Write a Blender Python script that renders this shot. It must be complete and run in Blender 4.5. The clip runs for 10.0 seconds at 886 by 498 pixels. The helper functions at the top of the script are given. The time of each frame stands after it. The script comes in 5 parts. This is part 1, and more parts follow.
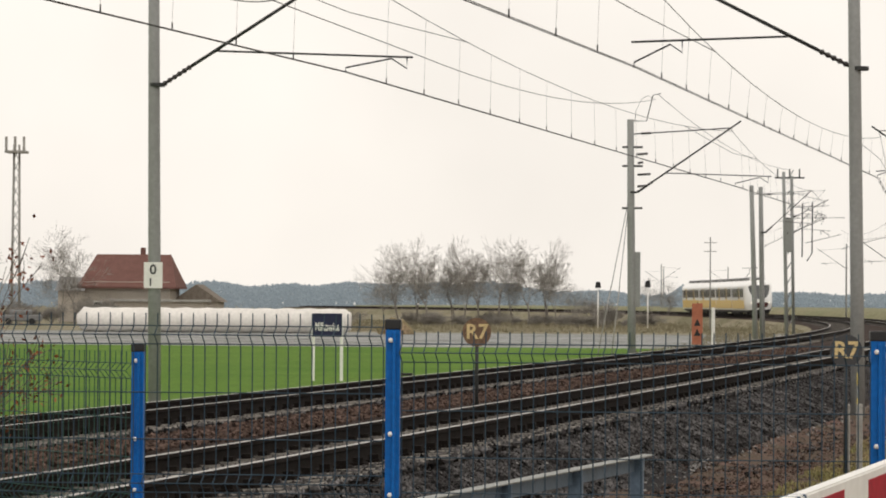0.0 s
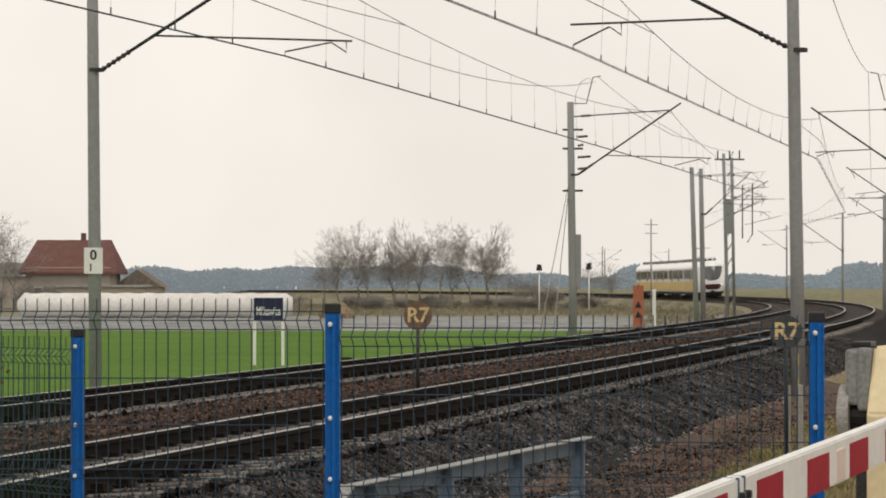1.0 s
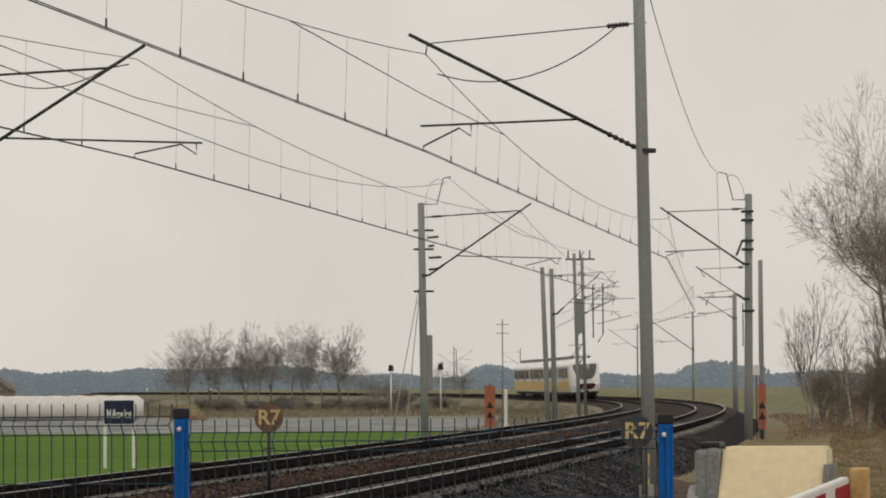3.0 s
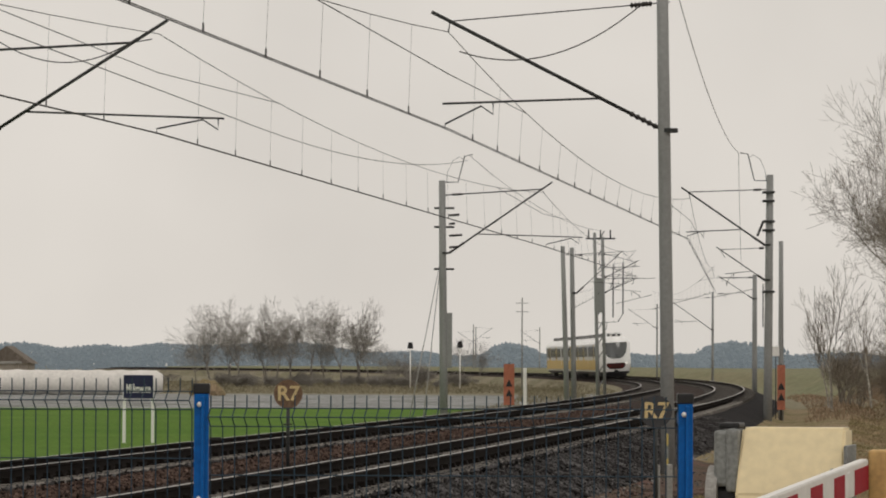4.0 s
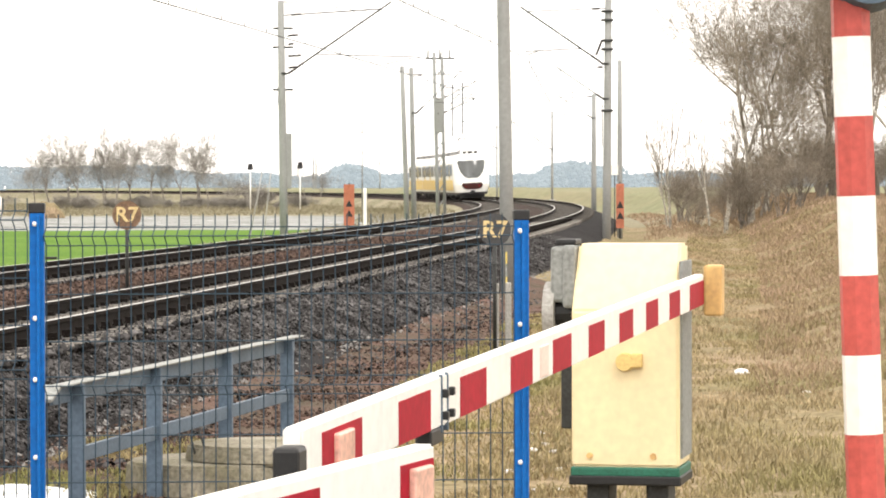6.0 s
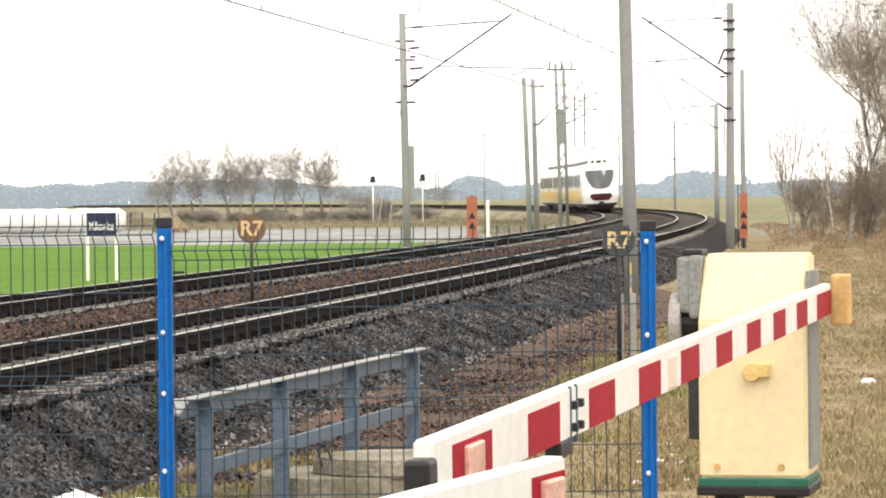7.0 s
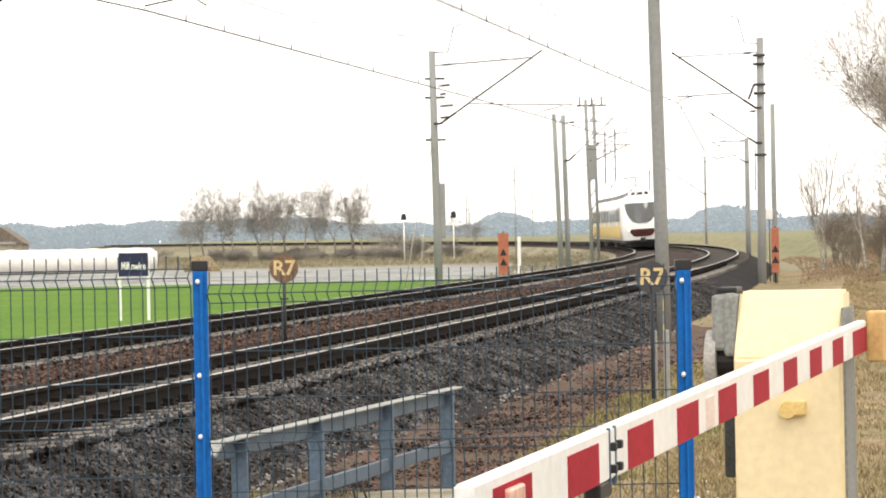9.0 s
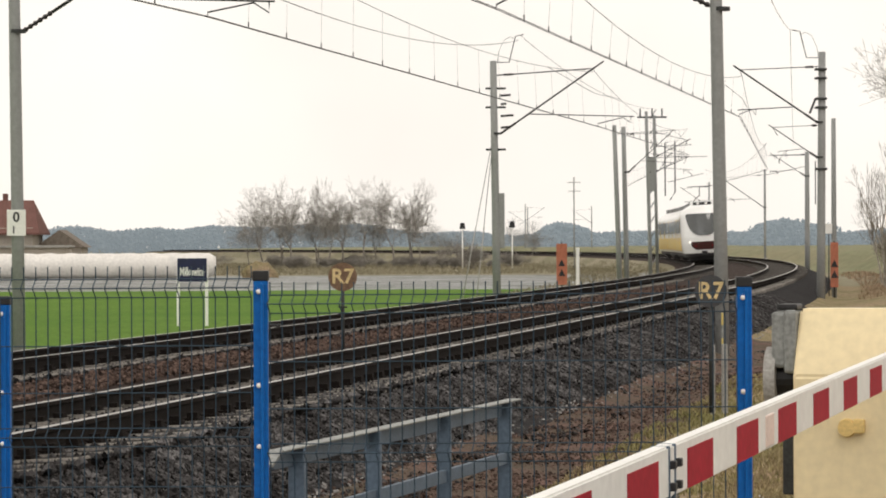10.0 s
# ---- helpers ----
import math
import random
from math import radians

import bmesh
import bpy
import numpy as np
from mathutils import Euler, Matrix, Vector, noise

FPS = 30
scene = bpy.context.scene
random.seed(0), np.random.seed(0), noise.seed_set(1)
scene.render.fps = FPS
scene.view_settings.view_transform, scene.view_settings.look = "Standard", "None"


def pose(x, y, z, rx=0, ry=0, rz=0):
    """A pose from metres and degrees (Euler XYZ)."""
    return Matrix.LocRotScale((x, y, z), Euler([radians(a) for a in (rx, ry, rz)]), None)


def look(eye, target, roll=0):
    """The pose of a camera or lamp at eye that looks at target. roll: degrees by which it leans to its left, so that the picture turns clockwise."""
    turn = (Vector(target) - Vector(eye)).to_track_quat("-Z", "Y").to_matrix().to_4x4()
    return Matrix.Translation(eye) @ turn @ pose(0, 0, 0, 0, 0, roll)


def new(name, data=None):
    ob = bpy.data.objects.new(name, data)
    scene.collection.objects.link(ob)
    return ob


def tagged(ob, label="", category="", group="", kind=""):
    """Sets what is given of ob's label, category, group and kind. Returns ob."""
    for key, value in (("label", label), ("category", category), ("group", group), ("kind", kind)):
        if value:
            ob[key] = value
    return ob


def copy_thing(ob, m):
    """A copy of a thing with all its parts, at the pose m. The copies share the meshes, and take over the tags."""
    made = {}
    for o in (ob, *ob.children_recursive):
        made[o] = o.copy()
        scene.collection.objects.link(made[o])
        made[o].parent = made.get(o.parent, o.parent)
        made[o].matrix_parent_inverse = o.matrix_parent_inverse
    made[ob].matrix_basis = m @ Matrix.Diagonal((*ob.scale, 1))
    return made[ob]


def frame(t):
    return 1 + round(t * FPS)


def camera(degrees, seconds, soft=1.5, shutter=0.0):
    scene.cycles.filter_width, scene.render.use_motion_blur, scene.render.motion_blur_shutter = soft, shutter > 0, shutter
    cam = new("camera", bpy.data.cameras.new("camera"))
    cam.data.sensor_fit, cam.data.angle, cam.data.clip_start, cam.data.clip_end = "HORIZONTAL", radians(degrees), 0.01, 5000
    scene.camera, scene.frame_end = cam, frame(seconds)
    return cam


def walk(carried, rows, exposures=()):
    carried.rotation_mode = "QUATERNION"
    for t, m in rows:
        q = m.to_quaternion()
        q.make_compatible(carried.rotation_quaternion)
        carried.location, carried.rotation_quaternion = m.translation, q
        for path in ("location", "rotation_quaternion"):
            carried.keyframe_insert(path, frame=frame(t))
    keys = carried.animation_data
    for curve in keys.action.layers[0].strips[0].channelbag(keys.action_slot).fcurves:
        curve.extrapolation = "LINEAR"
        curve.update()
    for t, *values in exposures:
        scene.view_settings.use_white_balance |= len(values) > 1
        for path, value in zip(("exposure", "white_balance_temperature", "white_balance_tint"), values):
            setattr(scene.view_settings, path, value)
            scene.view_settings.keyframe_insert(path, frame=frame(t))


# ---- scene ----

# ---- camera: held by hand behind the barrier of a level crossing ----
cam = camera(15.5, 10.0, 1.9)
PATH = [
    (0.0, -0.009, 0.000, 1.239, 2.393, 0.955, 0.397),
    (0.5, -0.008, 0.000, 1.236, 3.137, 0.609, 0.208),
    (1.0, 0.000, 0.000, 1.240, 1.356, 0.667, 0.028),
    (1.5, 0.003, 0.001, 1.244, 0.015, 1.140, 0.040),
    (2.0, 0.010, 0.000, 1.246, -0.978, 1.928, 0.472),
    (2.2, 0.011, 0.000, 1.244, -1.061, 2.153, 0.180),
    (3.3, 0.011, 0.001, 1.255, -1.272, 2.435, -0.341),
    (3.5, 0.009, 0.001, 1.253, -1.103, 2.332, 0.156),
    (4.0, 0.006, 0.001, 1.252, -0.903, 2.040, 0.250),
    (4.5, 0.009, 0.001, 1.251, -2.135, 1.136, -0.337),
    (5.0, 0.011, 0.000, 1.249, -2.370, -0.477, -0.131),
    (5.2, 0.015, 0.002, 1.248, -3.364, -0.802, -0.029),
    (6.3, 0.024, 0.000, 1.236, -3.724, -1.119, -0.118),
    (6.5, 0.018, -0.001, 1.238, -2.916, -1.034, -0.415),
    (7.0, 0.009, 0.002, 1.239, -1.557, -0.894, -0.611),
    (7.5, 0.005, 0.001, 1.241, -0.977, -0.434, 0.204),
    (8.0, 0.002, -0.001, 1.243, -0.397, -0.676, -0.557),
    (8.5, 0.002, -0.001, 1.238, -0.761, -1.225, -0.216),
    (8.8, 0.000, 0.002, 1.238, -0.216, -1.279, -0.307),
    (9.0, -0.009, 0.000, 1.257, -1.020, -0.240, -1.105),
    (9.5, -0.012, -0.001, 1.266, -0.373, -0.312, -1.673),
    (9.7, -0.018, 0.001, 1.281, 0.766, -0.390, -1.465),
    (10.0, -0.021, 0.002, 1.275, 0.002, -0.071, -0.273),
]


def held(x, y, z, yaw, pitch, roll):
    return pose(x, y, z, 0, 0, yaw) @ pose(0, 0, 0, 90 + pitch) @ pose(0, 0, 0, 0, 0, roll)


EXPOSURES = [(0.0, 0.25), (0.5, 0.38), (1.0, 0.12), (1.5, 0.05), (2.0, -0.22), (3.5, -0.28), (4.0, -0.25), (4.5, 0.05), (5.0, 0.85), (6.5, 1.5), (7.0, 1.3), (7.5, 1.1), (8.0, 1.0), (8.5, 1.1), (9.0, 1.2), (9.5, 0.45), (10.0, 0.38)]
walk(cam, [(t, held(*row)) for t, *row in PATH], EXPOSURES)

# ---- light: an overcast winter day ----
world = bpy.data.worlds.new("overcast_sky")
scene.world = world
world.use_nodes = True
wn, wl = world.node_tree.nodes, world.node_tree.links
sky = wn.new("ShaderNodeTexSky")
sky.sky_type, sky.sun_disc = "NISHITA", False
sky.sun_elevation, sky.sun_rotation = radians(35), radians(200)
sky.air_density, sky.dust_density, sky.ozone_density = 1.0, 4.0, 1.0
grey = wn.new("ShaderNodeHueSaturation")
grey.inputs["Saturation"].default_value = 0.05
cloud = wn.new("ShaderNodeMix")
cloud.data_type = "RGBA"
cloud.inputs[0].default_value = 0.88
cloud.inputs[7].default_value = (9.0, 8.43, 7.72, 1)
wl.new(sky.outputs[0], grey.inputs["Color"])
veil = wn.new("ShaderNodeTexNoise")
veil.inputs["Scale"].default_value, veil.inputs["Detail"].default_value = 7.0, 4
shade = wn.new("ShaderNodeMapRange")
shade.inputs["From Min"].default_value, shade.inputs["From Max"].default_value = 0.3, 0.7
shade.inputs["To Min"].default_value, shade.inputs["To Max"].default_value = 0.93, 1.07
thick = wn.new("ShaderNodeHueSaturation")
wl.new(wn.new("ShaderNodeTexCoord").outputs["Generated"], veil.inputs["Vector"])
wl.new(veil.outputs["Fac"], shade.inputs["Value"])
wl.new(shade.outputs[0], thick.inputs["Value"])
wl.new(grey.outputs[0], cloud.inputs[6])
wl.new(cloud.outputs[2], thick.inputs["Color"])
wl.new(thick.outputs[0], wn["Background"].inputs["Color"])
wn["Background"].inputs["Strength"].default_value = 0.1
sun = new("sun", bpy.data.lights.new("sun", "SUN"))
sun.data.energy, sun.data.angle, sun.data.color = 0.5, radians(25), (1.0, 0.95, 0.88)
sun.matrix_world = look((0, 0, 50), (-12, 25, 0))


# ---- materials ----
def mat(name, color, rough=0.7, metal=0.0, vary=0.25, scale=4.0, bump=0.0, fine=60.0, second=None, each=0.0, island=False, coat=0.0, gloss=None):
    """Base colour with a coarse and a fine variation, an optional second colour in patches and a fine relief."""
    m = bpy.data.materials.new(name)
    m.use_nodes = True
    n, l = m.node_tree.nodes, m.node_tree.links
    b = n["Principled BSDF"]
    tc = n.new("ShaderNodeTexCoord")
    big = n.new("ShaderNodeTexNoise")
    big.inputs["Scale"].default_value, big.inputs["Detail"].default_value = scale, 6
    small = n.new("ShaderNodeTexNoise")
    small.inputs["Scale"].default_value, small.inputs["Detail"].default_value = fine, 4
    l.new(tc.outputs["Object"], big.inputs["Vector"])
    l.new(tc.outputs["Object"], small.inputs["Vector"])
    ramp = n.new("ShaderNodeValToRGB")
    ramp.color_ramp.elements[0].position, ramp.color_ramp.elements[1].position = 0.35, 0.65
    other = second or tuple(c * (1 - vary) for c in color)
    ramp.color_ramp.elements[0].color, ramp.color_ramp.elements[1].color = (*other, 1), (*color, 1)
    l.new(big.outputs["Fac"], ramp.inputs["Fac"])
    hsv = n.new("ShaderNodeHueSaturation")
    l.new(ramp.outputs[0], hsv.inputs["Color"])
    mr = n.new("ShaderNodeMapRange")
    mr.inputs["From Min"].default_value, mr.inputs["From Max"].default_value = 0.3, 0.7
    mr.inputs["To Min"].default_value, mr.inputs["To Max"].default_value = 1 - vary, 1 + vary
    l.new(small.outputs["Fac"], mr.inputs["Value"])
    value = mr.outputs[0]
    if each:
        if island:
            src = n.new("ShaderNodeNewGeometry").outputs["Random Per Island"]
        else:
            src = n.new("ShaderNodeObjectInfo").outputs["Random"]
        er = n.new("ShaderNodeMapRange")
        er.inputs["To Min"].default_value, er.inputs["To Max"].default_value = 1 - each, 1 + each
        l.new(src, er.inputs["Value"])
        mul = n.new("ShaderNodeMath")
        mul.operation = "MULTIPLY"
        l.new(value, mul.inputs[0])
        l.new(er.outputs[0], mul.inputs[1])
        value = mul.outputs[0]
    l.new(value, hsv.inputs["Value"])
    l.new(hsv.outputs[0], b.inputs["Base Color"])
    b.inputs["Roughness"].default_value, b.inputs["Metallic"].default_value = rough, metal
    b.inputs["Coat Weight"].default_value = coat
    b.inputs["Specular IOR Level"].default_value = gloss if gloss is not None else (0.12 if rough > 0.7 else 0.4)
    if bump:
        bp = n.new("ShaderNodeBump")
        bp.inputs["Strength"].default_value, bp.inputs["Distance"].default_value = bump, 0.02
        l.new(small.outputs["Fac"], bp.inputs["Height"])
        l.new(bp.outputs[0], b.inputs["Normal"])
    return m


def glow(name, color, strength):
    m = mat(name, color, 0.3)
    b = m.node_tree.nodes["Principled BSDF"]
    b.inputs["Emission Color"].default_value, b.inputs["Emission Strength"].default_value = (*color, 1), strength
    return m


DRY = mat("dry_grass", (0.28, 0.21, 0.14), 0.95, vary=0.4, scale=0.4, fine=10, bump=1.0, second=(0.17, 0.15, 0.075))
GREEN = mat("winter_crop", (0.074, 0.152, 0.018), 0.9, vary=0.25, scale=0.12, fine=5, bump=0.4, second=(0.098, 0.178, 0.025))
PLOUGH = mat("ploughed_soil", (0.32, 0.325, 0.32), 0.95, vary=0.35, scale=0.25, fine=2.2, bump=0.8, second=(0.17, 0.175, 0.165))
BALLAST = mat("dark_ballast", (0.030, 0.028, 0.028), 0.9, vary=0.4, scale=1.2, fine=22, bump=1.0, second=(0.017, 0.016, 0.017))
RUSTBALLAST = mat("rusty_ballast", (0.050, 0.035, 0.029), 0.9, vary=0.4, scale=1.0, fine=22, bump=1.0, second=(0.033, 0.025, 0.022))
SOIL = mat("bare_soil", (0.125, 0.078, 0.064), 0.95, vary=0.45, scale=0.9, fine=26, bump=1.0, second=(0.085, 0.070, 0.052))
MEADOW = mat("rough_meadow", (0.25, 0.222, 0.16), 0.95, vary=0.3, scale=0.15, fine=2.5, bump=0.8, second=(0.175, 0.165, 0.105))
REED = mat("reddish_reed", (0.34, 0.245, 0.175), 0.9, vary=0.2, scale=0.25, fine=3, each=0.28, island=True, second=(0.23, 0.175, 0.11))
TUFT = mat("olive_tuft", (0.265, 0.232, 0.168), 0.9, vary=0.2, scale=0.3, fine=3, each=0.35, island=True, second=(0.19, 0.175, 0.11))
ASPHALT = mat("asphalt", (0.06, 0.058, 0.056), 0.9, vary=0.2, scale=1, fine=80, bump=0.4)
PALESTONE = mat("pale_stone", (0.26, 0.25, 0.24), 0.85, vary=0.2, scale=6, fine=40, each=0.5, island=True)
STONE = mat("ballast_stone", (0.090, 0.086, 0.086), 0.8, vary=0.3, scale=1.2, fine=30, each=0.98, island=True, second=(0.024, 0.022, 0.022))
RUSTSTONE = mat("rusty_stone", (0.098, 0.067, 0.055), 0.9, vary=0.3, scale=3, fine=30, each=0.85, island=True)
BLADE = mat("dry_blade", (0.36, 0.275, 0.18), 0.9, vary=0.2, scale=0.3, fine=3, each=0.36, island=True, second=(0.22, 0.195, 0.095))
RAILSIDE = mat("rusty_rail", (0.02, 0.016, 0.014), 0.8, vary=0.3, scale=6, fine=60)
RAILTOP = mat("worn_rail_head", (0.40, 0.38, 0.365), 0.45, 0.8, vary=0.18, scale=3, fine=40)
CONCRETE = mat("concrete", (0.36, 0.35, 0.33), 0.85, vary=0.2, scale=2.5, fine=50, bump=0.3)
SLEEPER = mat("sleeper_concrete", (0.27, 0.25, 0.225), 0.9, vary=0.3, scale=5, fine=50, bump=0.4, each=0.3)
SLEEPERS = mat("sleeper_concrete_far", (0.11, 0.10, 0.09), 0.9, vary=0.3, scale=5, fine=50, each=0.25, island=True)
MAST = mat("mast_paint", (0.27, 0.275, 0.27), 0.55, vary=0.10, scale=0.9, fine=14)
STEEL = mat("dark_steel", (0.05, 0.052, 0.052), 0.6, 0.3, vary=0.25, scale=8, fine=60)
WIRE = mat("copper_wire", (0.06, 0.058, 0.055), 0.6, 0.2, vary=0.1)
PORCELAIN = mat("brown_insulator", (0.025, 0.02, 0.018), 0.3)
FENCEBLUE = mat("fence_blue", (0.003, 0.115, 0.41), 0.5, vary=0.14, scale=3, fine=40, gloss=0.2)
MESHBLUE = mat("mesh_wire", (0.016, 0.042, 0.068), 0.5, vary=0.15)
MESHGREEN = mat("green_mesh_wire", (0.012, 0.065, 0.05), 0.5, vary=0.15)
BLACK = mat("black_plastic", (0.015, 0.015, 0.016), 0.5)
WHITE = mat("white_paint", (0.8, 0.79, 0.76), 0.45, vary=0.06, scale=2, fine=20)
REDPAINT = mat("red_paint", (0.36, 0.010, 0.026), 0.65, vary=0.14, scale=3, fine=30, gloss=0.12)
REDPOLE = mat("faded_red_paint", (0.50, 0.085, 0.07), 0.5, vary=0.15, scale=4, fine=30)
REFLECT = mat("pink_reflector", (0.78, 0.46, 0.37), 0.3)
PALEPINK = mat("faded_pink_plate", (0.78, 0.62, 0.56), 0.45, vary=0.1, scale=8)
CREAM = mat("cream_yellow_paint", (0.80, 0.675, 0.42), 0.45, vary=0.06, scale=1.5, fine=20)
OCHRE = mat("ochre_paint", (0.60, 0.38, 0.15), 0.55, vary=0.15, scale=4, fine=30)
YELLOW = mat("yellow_paint", (0.62, 0.48, 0.14), 0.5, vary=0.15)
BOXGREEN = mat("green_base", (0.02, 0.14, 0.09), 0.5)
GREYPAINT = mat("grey_paint", (0.26, 0.27, 0.26), 0.6, vary=0.25, scale=5, fine=40)
HANDRAIL = mat("grey_blue_steel", (0.10, 0.14, 0.19), 0.55, 0.1, vary=0.18, scale=4, fine=40, gloss=0.25)
ORANGE = mat("orange_board", (0.42, 0.14, 0.08), 0.6, vary=0.2, scale=3, fine=20)
PLATEGREY = mat("grey_disc", (0.055, 0.055, 0.06), 0.6, vary=0.2)
PLATEBROWN = mat("brown_disc", (0.19, 0.115, 0.07), 0.7, vary=0.3, scale=10)
# yellow lettering, desaturated to include the haze over the farther board
LETTERS = mat("pale_yellow_letters", (0.70, 0.54, 0.27), 0.6)
LOCKCREAM = mat("worn_yellow_paint", (0.72, 0.52, 0.20), 0.5, vary=0.15, scale=9, fine=60)
MOSSY = mat("mossy_concrete", (0.29, 0.265, 0.215), 0.95, vary=0.3, scale=2.2, fine=30, bump=0.5, second=(0.165, 0.15, 0.105))
GREENBLADE = mat("green_blade", (0.20, 0.195, 0.075), 0.9, vary=0.2, scale=0.6, fine=3, each=0.4, island=True, second=(0.28, 0.215, 0.12))
PASTURE = mat("winter_pasture", (0.17, 0.18, 0.10), 0.95, vary=0.25, scale=0.05, fine=1.5, bump=0.5, second=(0.215, 0.195, 0.12))
NAVY = mat("navy_board", (0.012, 0.016, 0.06), 0.5)
TUBE = mat("white_film", (0.75, 0.72, 0.68), 0.4, vary=0.1, scale=0.8, fine=5, bump=0.3)
ROOF = mat("red_roof_tiles", (0.17, 0.09, 0.078), 0.8, vary=0.15, scale=1, fine=8)
PLASTER = mat("grey_plaster", (0.42, 0.38, 0.33), 0.9, vary=0.12, scale=0.5, fine=8)
# base greyer than the other glass, with some reflected sky put into it
WINDSCREEN = mat("windscreen_glass", (0.05, 0.055, 0.055), 0.12, vary=0.1, coat=1.0)
DARKGLASS = mat("dark_glass", (0.012, 0.014, 0.016), 0.08)
BARK = mat("bark", (0.22, 0.19, 0.16), 0.95, vary=0.3, scale=3, fine=20, each=0.2)
TWIG = mat("twigs", (0.265, 0.228, 0.185), 0.95, vary=0.2, scale=0.35, fine=5, each=0.35, island=True)
# distant trees: aerial haze is mixed into the paler twig and bark colours
FARTWIG = mat("hazed_far_twigs", (0.31, 0.29, 0.265), 0.95, vary=0.2, scale=0.5, fine=5, each=0.3, island=True)
FARBARK = mat("hazed_far_bark", (0.26, 0.235, 0.21), 0.95, vary=0.3, scale=3, fine=20)
BIRCH = mat("pale_bark", (0.42, 0.39, 0.34), 0.9, vary=0.4, scale=4, fine=12)
REDLEAF = mat("withered_leaves", (0.22, 0.075, 0.04), 0.9, vary=0.2, scale=2, each=0.5, island=True)
# haze over the far woods is put into a bluish colour and a faint glow
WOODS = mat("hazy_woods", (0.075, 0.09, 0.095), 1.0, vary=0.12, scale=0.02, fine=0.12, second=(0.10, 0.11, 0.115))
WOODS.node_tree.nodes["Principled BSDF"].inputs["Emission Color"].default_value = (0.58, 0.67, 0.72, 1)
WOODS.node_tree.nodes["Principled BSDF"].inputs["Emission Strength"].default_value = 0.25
TRAINWHITE = mat("train_white", (0.88, 0.88, 0.87), 0.3, vary=0.03, coat=0.5)
TRAINYELLOW = mat("train_yellow", (0.74, 0.50, 0.10), 0.35, vary=0.05, coat=0.4)
TRAINDARK = mat("train_underframe", (0.03, 0.03, 0.032), 0.7)
TRAINGREY = mat("train_grey", (0.20, 0.20, 0.20), 0.6)
GRILLE = mat("reddish_grille", (0.075, 0.022, 0.02), 0.5, vary=0.3, scale=6)
LAMPS = glow("headlamp", (1.0, 0.93, 0.8), 0.9)
SNOW = mat("old_snow", (0.82, 0.82, 0.83), 0.8, vary=0.06, scale=6, fine=40, bump=0.4)

# rough, broken surfaces shade themselves and show hardly any gloss
for m in (DRY, GREEN, PLOUGH, BALLAST, RUSTBALLAST, SOIL, MEADOW, REED, TUFT, STONE, RUSTSTONE, BLADE, SLEEPER, SLEEPERS, RAILSIDE, BARK, TWIG, FARTWIG, BIRCH, WOODS, ROOF, PLASTER):
    m.node_tree.nodes["Principled BSDF"].inputs["Specular IOR Level"].default_value = 0.06


# ---- mesh helpers ----
def mesh(name, verts, faces, mats, indices=None, smooth=False):
    me = bpy.data.meshes.new(name)
    me.from_pydata([tuple(map(float, v)) for v in verts], [], faces)
    for m in mats if isinstance(mats, (list, tuple)) else [mats]:
        me.materials.append(m)
    if indices is not None:
        me.polygons.foreach_set("material_index", indices)
    if smooth:
        me.polygons.foreach_set("use_smooth", [True] * len(me.polygons))
    me.update()
    return me


def put(name, me, parent=None, m=None, label=""):
    ob = new(name, me)
    if parent:
        ob.parent = parent
    if m is not None:
        ob.matrix_basis = m
    if label:
        ob["label"] = label
    return ob


def part(name, bm, material, parent, label=""):
    me = bpy.data.meshes.new(name)
    bm.to_mesh(me)
    bm.free()
    for m in material if isinstance(material, (list, tuple)) else [material]:
        me.materials.append(m)
    return put(name, me, parent, None, label)


def thing(name, at, label, category, group="", rz=0.0):
    ob = new(name)
    ob.empty_display_size = 0.1
    ob.matrix_basis = pose(*at, 0, 0, rz)
    return tagged(ob, label, category, group)


def box(bm, size, m=None, bevel=0.0):
    r = bmesh.ops.create_cube(bm, size=1, matrix=(m or Matrix()) @ Matrix.Diagonal((*size, 1)))
    if bevel:
        edges = {e for v in r["verts"] for e in v.link_edges}
        bmesh.ops.bevel(bm, geom=list(edges), offset=bevel, segments=2, affect="EDGES", profile=0.5)
    return bm


def boxed(name, size, at, material, parent, bevel=0.006, rot=(0, 0, 0), label=""):
    return part(name, box(bmesh.new(), size, pose(*at, *rot), bevel), material, parent, label)


def tube_data(points, radii, sides=6, closed=True):
    """Vertices and faces of a tube along points."""
    pts = [Vector(p) for p in points]
    verts, faces = [], []
    for i, p in enumerate(pts):
        d = (pts[min(i + 1, len(pts) - 1)] - pts[max(i - 1, 0)]).normalized()
        a = d.cross(Vector((0, 0, 1)) if abs(d.z) < 0.9 else Vector((1, 0, 0))).normalized()
        b = d.cross(a)
        r = radii[i] if isinstance(radii, (list, tuple)) else radii
        for k in range(sides):
            w = 2 * math.pi * k / sides
            verts.append(p + a * (r * math.cos(w)) + b * (r * math.sin(w)))
    for i in range(len(pts) - 1):
        for k in range(sides):
            k2 = (k + 1) % sides
            faces.append((i * sides + k, i * sides + k2, (i + 1) * sides + k2, (i + 1) * sides + k))
    if closed:
        faces.append(tuple(range(sides))[::-1])
        faces.append(tuple((len(pts) - 1) * sides + k for k in range(sides)))
    return verts, faces


def tubes(name, runs, material, parent=None, sides=6, smooth=True):
    """One mesh of several tubes; runs of (points, radius)."""
    verts, faces = [], []
    for pts, r in runs:
        v, f = tube_data(pts, r, sides)
        o = len(verts)
        verts += v
        faces += [tuple(i + o for i in q) for q in f]
    return put(name, mesh(name, verts, faces, material, smooth=smooth), parent)


